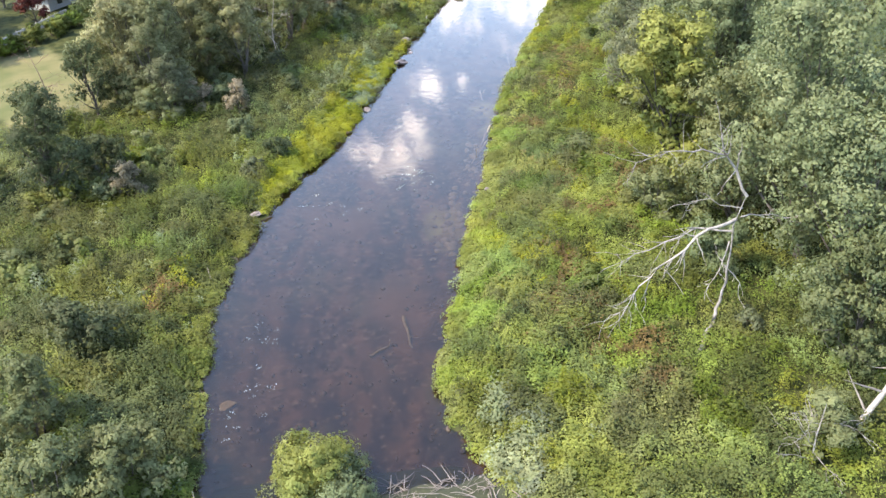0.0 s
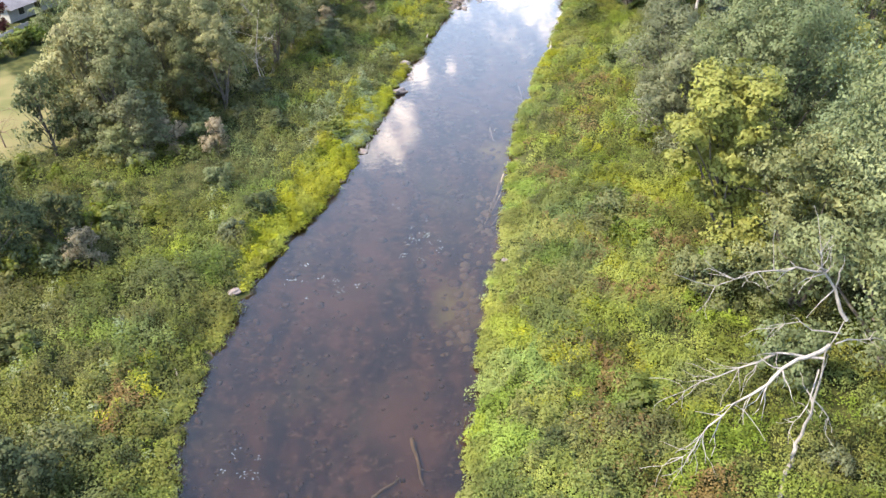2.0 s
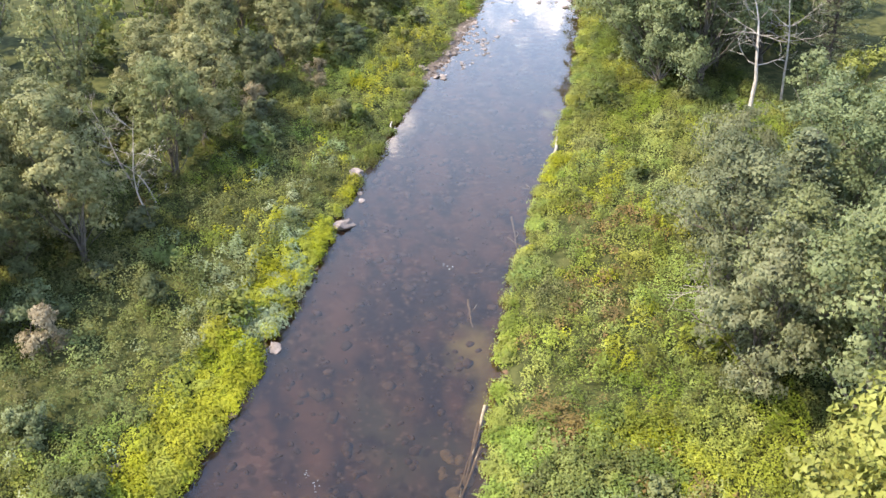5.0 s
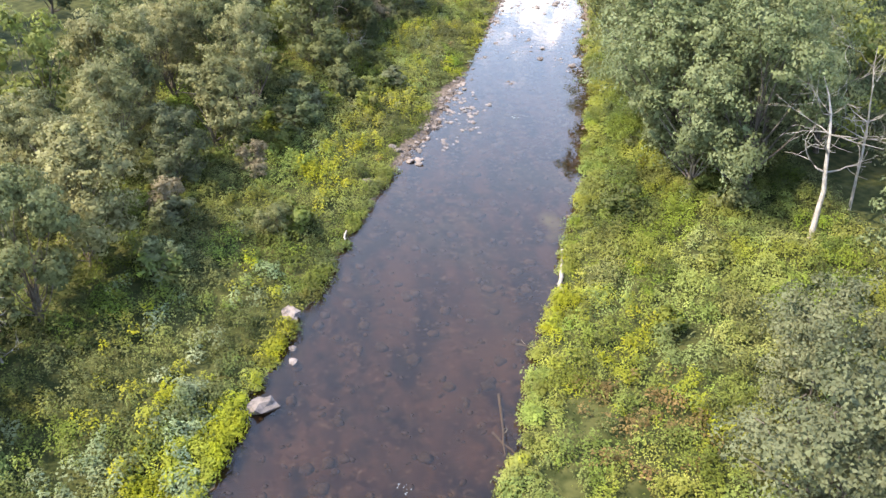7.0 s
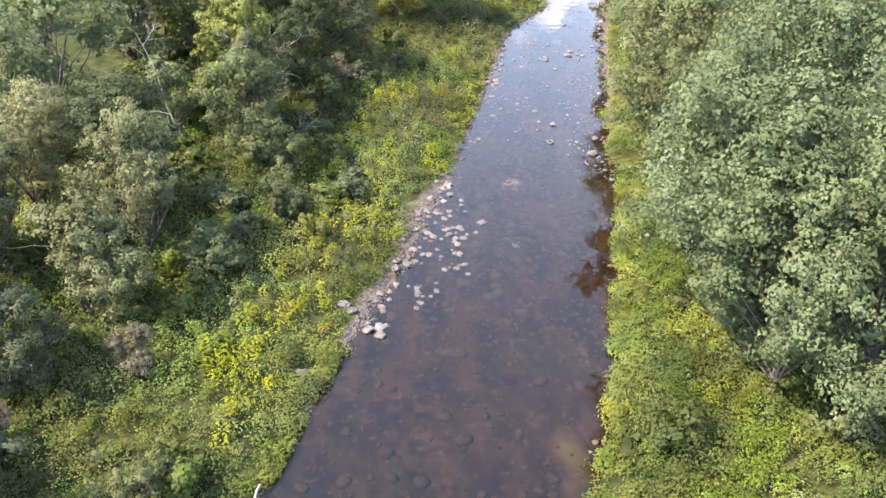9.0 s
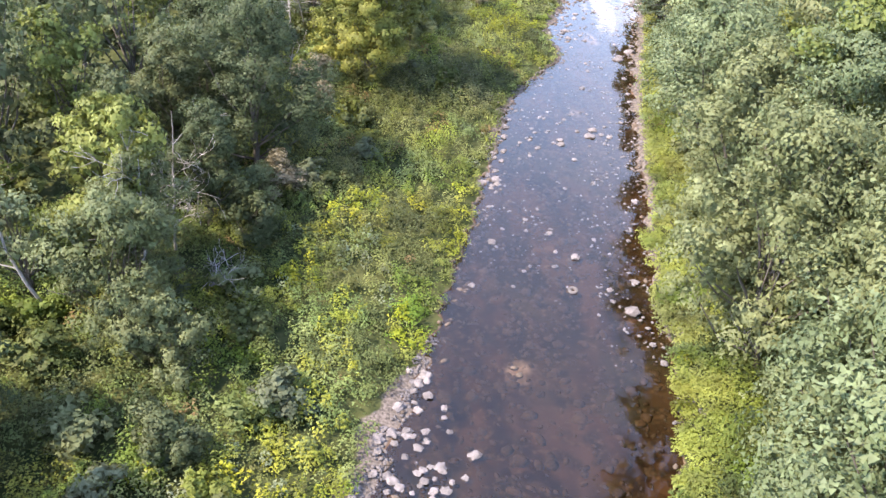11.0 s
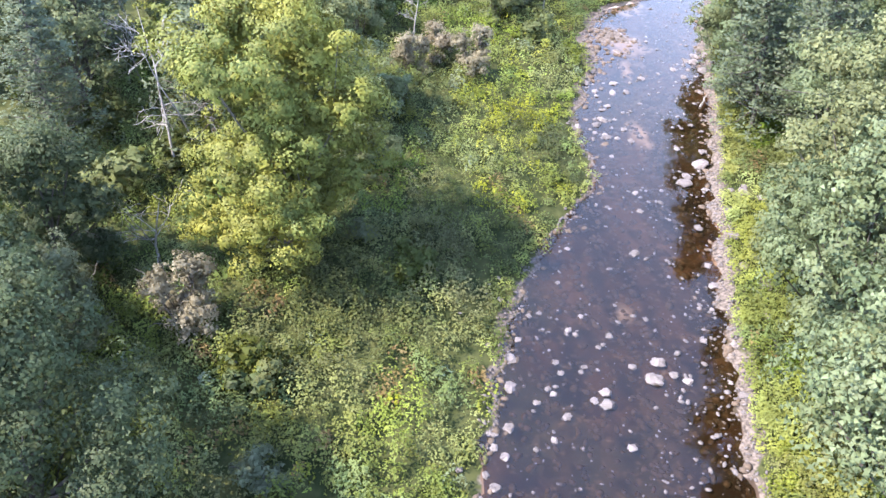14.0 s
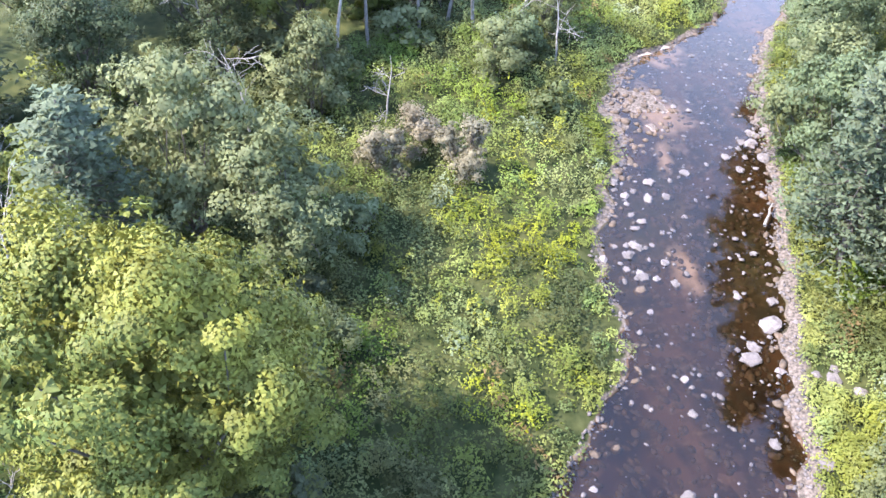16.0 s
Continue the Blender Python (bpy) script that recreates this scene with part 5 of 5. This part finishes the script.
small = stone_mesh("pebble", 20, 1, 0.5)
pebbles("cobbles", np.stack([lesser[:, 0], lesser[:, 1], np.clip(ground_z(lesser[:, 0], lesser[:, 1]), -0.05, None) + 0.1 * lesser[:, 2]], 1), lesser[:, 2], stone_mesh("cobble", 23, 2, 0.5), STONE, "pale grey cobbles in the shallow water")
y = np.concatenate([rng.uniform(24, 215, 2400), rng.uniform(120, 205, 2600)])
f = rng.uniform(0, 1, len(y))
x = left_x(y) + (right_x(y) - left_x(y)) * f
size = rng.uniform(0.1, 0.42, len(y)) * np.where(rng.uniform(0, 1, len(y)) < 0.06, 1.6, 1)
y2 = np.concatenate([rng.uniform(84, 150, 190), rng.uniform(52, 84, 60)])
x2 = left_x(y2) + (right_x(y2) - left_x(y2)) * rng.uniform(0.08, 0.92, 250)
s2 = rng.uniform(0.3, 0.85, 250) ** 1.2
pebbles("bed_boulders", np.stack([x2, y2, np.minimum(ground_z(x2, y2) + 0.08 * s2, -0.04 - 0.3 * s2)], 1), s2, stone_mesh("sunken", 24, 2, 0.5), BEDSTONE, "dark boulders sunk in the river")
y2 = rng.uniform(52, 72, 90)
x2 = right_x(y2) - rng.uniform(0.3, 2.6, 90)
slab = new("rock", stone_mesh("slab_stone", 27, 2, 0.4))
slab.data.materials.append(SUNKEN)
slab.matrix_basis = pose(-10.2, 37.6, float(ground_z(-10.2, 37.6)) + 0.12, 4, 0, 30) @ Matrix.Diagonal((0.85, 0.7, 0.45, 1))
tagged(slab, "pale flat boulder lying under the water", "rock", "river rocks")
pebbles("sunken_slabs", np.stack([x2, y2, np.minimum(ground_z(x2, y2), -0.16)], 1), rng.uniform(0.25, 0.75, 90), stone_mesh("slab", 25, 2, 0.5), SUNKEN, "pale brown flat stones lying under the water by the bank")
pebbles("bed_stones", np.stack([x, y, ground_z(x, y) + 0.06 * size], 1), size, small, BEDSTONE, "brown stones lying on the river bed")
side = rng.choice([-1, 1], 3000)
y = np.where(side > 0, rng.uniform(132, 205, 3000), np.where(rng.uniform(0, 1, 3000) < 0.6, rng.uniform(118, 141, 3000), rng.uniform(160, 204, 3000)))
w = np.where(side > 0, 0.5, 0.35)
x = np.where(side > 0, right_x(y) + rng.normal(0.1, 1, 3000) * w, left_x(y) - rng.normal(-0.1, 0.8, 3000) * w)
size = rng.uniform(0.07, 0.24, 3000)
pebbles("bank_gravel", np.stack([x, y, np.maximum(ground_z(x, y), -0.1) + 0.1 * size], 1), size, small, STONE, "pale grey gravel and cobbles along the water's edge")
y = rng.uniform(146, 204, 470)
x = left_x(y) + (right_x(y) - left_x(y)) * rng.uniform(0.04, 0.96, 470)
size = 0.07 + 0.28 * rng.uniform(0, 1, 470) ** 2.5
pebbles("shallow_stones", np.stack([x, y, np.full(470, 0.0)], 1), size, small, STONE, "small pale stones breaking the surface of the shallows")

y = np.concatenate([rng.uniform(138, 168, 330), rng.uniform(168, 205, 120)])
x = right_x(y) - 0.4 - rng.uniform(0, 1, len(y)) ** 1.3 * 3.4
size = 0.06 + 0.25 * rng.uniform(0, 1, len(y)) ** 2.2
pebbles("shore_stones", np.stack([x, y, np.full(len(y), -0.01)], 1), size, small, STONE, "small pale stones breaking the surface along the shore")
tyre = tagged(new("tyre"), "pale grey old tyre lying in the shallow water", "tyre")
tyre.matrix_basis = pose(27.8, 144.3, 0.06, 6, -5, 0)
bm = bmesh.new()
ring = [[bm.verts.new(((0.20 + 0.10 * math.cos(b)) * math.cos(a), (0.20 + 0.10 * math.cos(b)) * math.sin(a), 0.085 * math.sin(b))) for b in [2 * math.pi * j / 10 for j in range(10)]] for a in [2 * math.pi * i / 28 for i in range(28)]]
for i in range(28):
    for j in range(10):
        bm.faces.new((ring[i][j], ring[(i + 1) % 28][j], ring[(i + 1) % 28][(j + 1) % 10], ring[i][(j + 1) % 10]))
me = bpy.data.meshes.new("carcass")
bm.to_mesh(me)
bm.free()
part("carcass", me, STONE, tyre)

# ---- herbs of the banks ----
rng = np.random.default_rng(9)
hx, hy = [], []
for side in (-1, 1):
    n = 15000
    y = rng.uniform(24, 214, n)
    far = np.interp(y, *(EDGE_L if side < 0 else EDGE_R).T) + 4
    near = np.where(side > 0, np.interp(y, [125, 140, 160, 200], [0.1, 0.2, 0.6, 0.7]), np.interp(y, [118, 124, 136, 140, 184, 190, 205], [0.1, 0.7, 1.0, 0.02, 0.1, 0.4, 0.3]))
    d = near + rng.uniform(0, 1, n) * (far - near)
    keep = rng.uniform(0, 1, n) < (far - near) / 34
    d[~keep] = near[~keep] + (far - near)[~keep] * rng.uniform(0, 1, (~keep).sum())
    x = np.where(side < 0, left_x(y) - d / 0.9, right_x(y) + d / 0.9)
    ok = ~in_lawn(x, y) & (x > -48)
    hx.append(x[ok]), hy.append(y[ok])
y = rng.uniform(60, 95, 1000)
hx.append(left_x(y) - rng.uniform(0.1, 4.0, 1000)), hy.append(y)
y = rng.uniform(31, 150, 2600)
side = rng.choice([-1, 1], 2600)
d = rng.uniform(-0.25, 0.5, 2600)
y, side, d = (v[(np.sin(y * 0.9 + 2 * side) + np.sin(y * 2.3 + side) + d < 0.4) & (y < np.where(side < 0, 120, 150))] for v in (y, side, d))
hx.append(np.where(side < 0, left_x(y) - d, right_x(y) + d)), hy.append(y)
for side, lot in ((-1, 2400), (1, 4200)):
    y = rng.uniform(26, 72, lot)
    d = rng.uniform(0.3, 1, lot) * rng.uniform(0.2, 21, lot)
    hx.append(left_x(y) - d if side < 0 else right_x(y) + d), hy.append(y)
hx, hy = np.concatenate(hx), np.concatenate(hy)
clear = np.min([np.hypot(hx - x, hy - y) - 0.55 * size for x, y, size in edge_rocks + [(20.9 + 0.25 * i, 102.6 + 1.2 * i, -0.3) for i in range(5)]], axis=0) > 0.35
hx, hy = hx[clear], hy[clear]
hd, hs = off_bank(hx, hy)


def near_patches(patches):
    """How far each herb lies inside patches of (x, y, radius along x, radius along y, share)."""
    p = np.zeros(len(hx))
    for x, y, rx, ry, share in patches:
        p = np.maximum(p, share * np.exp(-(((hx - x) / rx) ** 2 + ((hy - y) / ry) ** 2) ** 2))
    return p


GOLD = [(5.6, 117.5, 1.6, 4.0, 0.78), (7.2, 121.7, 1.4, 2.5, 0.78), (8.9, 125.5, 1.5, 3.5, 0.78), (12.7, 147.5, 1.5, 3, 0.16), (1.1, 104.1, 2, 3, 0.18), (-3.2, 94.7, 3, 5, 0.16), (24.5, 96, 2, 3, 0.14),
        (14.9, 151.8, 1.3, 1.7, 0.72), (11.9, 146.5, 1.3, 1.7, 0.72), (17.6, 152.0, 2, 2.0, 0.16), (16.0, 143.5, 2.2, 2.6, 0.25), (13.4, 136.3, 2.5, 4, 0.16), (10.2, 131.0, 1.4, 2.0, 0.5), (15.0, 150.5, 3.5, 4, 0.05),
        (27.7, 177.9, 3, 4, 0.04), (32.7, 194.3, 2, 3, 0.06), (22.2, 163.7, 1.4, 2, 0.1), (-15.5, 50.0, 2, 3, 0.14)]
RUST = [(14.7, 36.9, 1.8, 2.2, 0.7), (14.4, 72.8, 1.2, 1.8, 0.9), (23.2, 91.0, 2.5, 3.5, 0.5), (19.2, 82.9, 2.5, 4.0, 0.5), (15.3, 74.7, 2.5, 5.0, 0.3), (20.9, 90.2, 2, 4, 0.35), (15.9, 168.6, 0.9, 1.0, 0.8), (22.0, 163.2, 1.0, 1.4, 0.8),
        (28.2, 178.4, 1.6, 2.6, 0.25), (-15.7, 49.0, 1.2, 3.0, 0.6), (-11.6, 96.5, 1, 1, 0.8), (12.0, 44, 4, 6, 0.2), (17, 60, 5, 8, 0.2)]
PALE = [(-4.1, 87.8, 1.6, 3.5, 0.8), (-0.8, 92.3, 1.4, 2.5, 0.7), (-5.6, 81.9, 1.3, 2, 0.7), (-0.9, 96.0, 1.5, 3, 0.5), (6.2, 31.0, 1.5, 2.0, 0.95), (5.2, 34.6, 0.7, 1.6, 0.9), (-2.1, 82.6, 1.6, 3.0, 0.7), (-0.1, 86.4, 1.2, 2.5, 0.6), (2.0, 104, 1.5, 3, 0.5)]
BRIGHT = [(11.9, 131.7, 2.5, 5, 0.4), (22.1, 150.0, 2, 5, 0.3), (21.5, 98.0, 2.5, 6, 0.25), (3.4, 100, 0.8, 4, 0.6), (23.5, 98, 4, 6, 0.25), (24.0, 91.5, 4, 5, 0.3), (19.0, 80.0, 3, 5, 0.35), (17, 66, 4, 8, 0.2), (12, 47, 4, 8, 0.2), (14.5, 139, 4, 5, 0.3), (30, 186, 4, 8, 0.35)]


def stands(size, loose=0.3):
    """A number from 0 to 1 for each herb, evenly spread and alike among neighbours, so that one sort grows in stands."""
    n = 400
    grid = rng.uniform(0, 1, (n, n))
    u, w = (hx + 80) / size % (n - 2), (hy + 20) / size % (n - 2)
    i, j = u.astype(int), w.astype(int)
    a, b = u - i, w - j
    a, b = a * a * (3 - 2 * a), b * b * (3 - 2 * b)
    v = (grid[i, j] * (1 - a) + grid[i + 1, j] * a) * (1 - b) + (grid[i, j + 1] * (1 - a) + grid[i + 1, j + 1] * a) * b
    return np.argsort(np.argsort(v + loose * rng.uniform(0, 1, len(hx)))) / len(hx)


roll = stands(1.7)
fringe = np.where(hs > 0, hd < np.interp(hy, [25, 40, 60, 130, 140, 200], [1.0, 1.0, 1.6, 1.4, 3.0, 3.4]), hd < np.interp(hy, [25, 60, 100, 120, 130, 200], [0.3, 0.7, 0.6, 0.6, 0.9, 0.8]))
wide = np.sin(hx * 0.23 + 1.0) * np.sin(hy * 0.17 + 0.4) + 0.6 * np.sin(hx * 0.61 + hy * 0.37)
klass = np.full(len(hx), "herb", dtype="U6")
klass[wide + (stands(1.5) - 0.5) * 1.8 > 0.75] = "light"
klass[wide + (stands(1.5) - 0.5) * 1.8 < -0.95] = "deep"
klass[(hs > 0) & (hy < 112) & (roll > 0.42)] = "light"
klass[(hs > 0) & (hy < 112) & (roll < 0.12)] = "deep"
klass[(hs < 0) & (hy < 112) & (roll > 0.4)] = "deep"
# shade of the maple put into the herb colour, around and right of it
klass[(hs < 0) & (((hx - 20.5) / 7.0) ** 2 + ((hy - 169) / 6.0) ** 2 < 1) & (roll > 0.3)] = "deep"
klass[fringe & (roll < np.where((hs < 0) & (hy > 96) & (hy < 150), 0.25, 0.72))] = "bank"
strip = np.interp(hy, [58, 64, 72, 82, 90, 96], [0.0, 1.6, 3.4, 3.6, 2.4, 0.0])
klass[(hs < 0) & (hd < strip + rng.normal(size=len(hx)) * 0.35) & (hy > 58) & (hy < 96)] = "lush"
klass[near_patches(BRIGHT) > stands(1.6, 0.5)] = "lush"
klass[near_patches(PALE) > stands(0.9, 0.5)] = "pale"
klass[near_patches(RUST) > stands(1.0, 0.5)] = "rust"
klass[near_patches(GOLD) > stands(0.7, 0.5)] = "gold"
klass[(klass == "herb") & (roll > 0.997)] = "gold"
klass[(klass == "herb") & (roll > 0.985)] = "rust"
klass[(klass == "herb") & (roll < 0.03)] = "pale"
mound = 1 + 0.28 * np.sin(hx * 1.9 + 0.7 * np.sin(hy * 0.8)) * np.sin(hy * 1.6 + 0.9 * np.sin(hx * 0.7)) + 0.22 * np.sin(hx * 0.83 + 2) * np.sin(hy * 0.71 + 0.6 * hx)
HERBS = {
    "herb": ("meadow_herbs", 54, 0.142, (0.45, 0.92), (0.4, 1.45), "dense waist-high green herbs covering the river banks"),
    "light": ("light_herbs", 54, 0.142, (0.45, 0.92), (0.4, 1.3), "dense light green herbs covering the river banks"),
    "deep": ("dark_herbs", 52, 0.148, (0.45, 1.0), (0.5, 1.8), "dense dark green herbs and brambles on the banks, and herbs coloured as shade by the maple"),
    "bank": ("bank_grass", 46, 0.2, (0.4, 0.75), (0.4, 0.95), "bright yellow-green grass fringing the water"),
    "lush": ("lush_grass", 54, 0.2, (0.45, 0.8), (0.45, 0.95), "lush bright yellow-green grass along the bank"),
    "pale": ("pale_herbs", 46, 0.175, (0.4, 0.8), (0.5, 1.4), "pale silvery-green herbs and vines on the banks"),
    "rust": ("rust_herbs", 40, 0.17, (0.4, 0.8), (0.5, 1.1), "patches of rust-brown withering herbs"),
    "gold": ("goldenrod", 46, 0.18, (0.4, 0.75), (0.7, 1.25), "patches of yellow-flowering goldenrod"),
}
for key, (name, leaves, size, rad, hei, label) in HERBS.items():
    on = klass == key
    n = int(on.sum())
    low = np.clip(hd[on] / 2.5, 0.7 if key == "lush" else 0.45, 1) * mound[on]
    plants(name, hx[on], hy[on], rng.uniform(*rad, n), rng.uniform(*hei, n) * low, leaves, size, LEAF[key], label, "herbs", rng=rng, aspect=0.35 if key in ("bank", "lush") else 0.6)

# weed at the surface of the pool
wx, wy = [], []
for x, y, s, n in ((2.5, 64.3, 1.0, 10), (3.0, 66.0, 0.9, 8), (-3.6, 60.0, 0.8, 5), (-8.5, 38.0, 0.8, 6), (-9.3, 44.0, 0.9, 6), (-6.0, 61.0, 1.0, 5), (1.0, 70.0, 0.3, 2), (22.3, 129.6, 0.15, 2), (9.5, 88.0, 0.3, 2), (-9.9, 36.2, 0.5, 5)):
    wx.append(x + rng.normal(size=n) * s), wy.append(y + rng.normal(size=n) * s * 1.3)
wx, wy = np.concatenate(wx), np.concatenate(wy)
k = np.repeat(np.arange(len(wx)), 7)
c = np.stack([wx[k] + rng.normal(size=len(k)) * 0.16, wy[k] + rng.normal(size=len(k)) * 0.16, np.full(len(k), 0.03)], 1)
v, q = leaves_at(c, rng.normal(size=c.shape) * 0.25 + [0, 0, 1], 0.12, rng, 0.3)
weed = tagged(new("water_weed", mesh_of("water_weed", v, q, False)), "sparse pale water weed breaking the surface", "water weed", kind="stuff")
weed.data.materials.append(LEAF["weed"])

# ---- house and garden beyond the field ----


def box(name, size, at, material, parent, label="", bevel=0.02):
    bm = bmesh.new()
    bmesh.ops.create_cube(bm, size=1.0, matrix=Matrix.Translation(at) @ Matrix.Diagonal((*size, 1)))
    bmesh.ops.bevel(bm, geom=bm.edges[:], offset=bevel, segments=1, affect="EDGES")
    me = bpy.data.meshes.new(name)
    bm.to_mesh(me)
    bm.free()
    return part(name, me, material, parent, label)


house = tagged(new("house"), "low pale house with a dark shingle roof beyond the field", "house")
house.matrix_basis = pose(-45.0, 128.5, float(ground_z(-45.0, 128.5)), 0, 0, 62)
box("wall", (11, 6, 2.1), (0, 0, 1.05), PAINT, house)
bm = bmesh.new()
pts = [(-5.9, -4.1, 1.85), (5.9, -4.1, 1.85), (5.9, 4.1, 1.85), (-5.9, 4.1, 1.85), (-5.9, 0, 4.4), (5.9, 0, 4.4)]
vs = [bm.verts.new(p) for p in pts]
for f in ((0, 1, 5, 4), (2, 3, 4, 5), (0, 4, 3), (1, 2, 5), (3, 2, 1, 0)):
    bm.faces.new([vs[i] for i in f])
me = bpy.data.meshes.new("roof")
bm.to_mesh(me)
bm.free()
part("roof", me, ROOF, house)
for x in (-3.5, -0.8, 3.2):
    w = box("window", (1.1, 0.08, 1.1), (x, -3.03, 1.1), PAINT, house, "white-framed window")
    box("pane", (0.9, 0.04, 0.9), (x, -3.09, 1.1), GLASS, w)
garden_tree = broad_tree("tree", "red", 5.5, 4.6, 51, "small dark red ornamental tree by the house", clumps=45, leaves=60, leaf=0.26, low=0.12, clump=0.13)
stand(garden_tree, -45.4, 117.5, 0)
for n in range(14):
    x, y = -47.6 + n * 0.44, 103.0 + n * 1.2
    post = tagged(new("fence_panel"), "weathered pale wooden fence panel", "fence", "garden fence")
    post.matrix_basis = pose(x, y, float(ground_z(x, y)), 0, 0, 70)
    box("board", (1.24, 0.05, 1.0), (0, 0, 0.6), FENCE, post)
    box("post", (0.1, 0.1, 1.25), (-0.66, 0, 0.62), FENCE, post)
for x, y, h, p in ((-51.5, 107.5, 8.0, 0), (-52.0, 113.5, 8.0, 1), (-55.0, 119.0, 9.0, 0), (-52.5, 126.0, 9.5, 2), (-36.5, 133.0, 10.0, 1), (-33.0, 126.0, 10.0, 0), (-47.0, 134.0, 11.0, 2)):
    grow("green", x, y, h, 0, p, 50 * h, 1.0)
for n in range(16):
    x, y = -45.6 + n * 0.5 + rng.normal() * 0.4, 100.5 + n * 1.15 + rng.normal() * 0.5
    grow("bush", x, y, rng.uniform(1.2, 2.2), 0, 0, rng.uniform(0, 360), 1.0)
stand(bare_tree("bare_tree", 7.5, 71, "thin reddish-brown bare tree at the field's edge", TWIG, category="bare tree", spread=0.3, boughs=12, lean=(-0.12, 0), r=0.08), -33.5, 84.5)
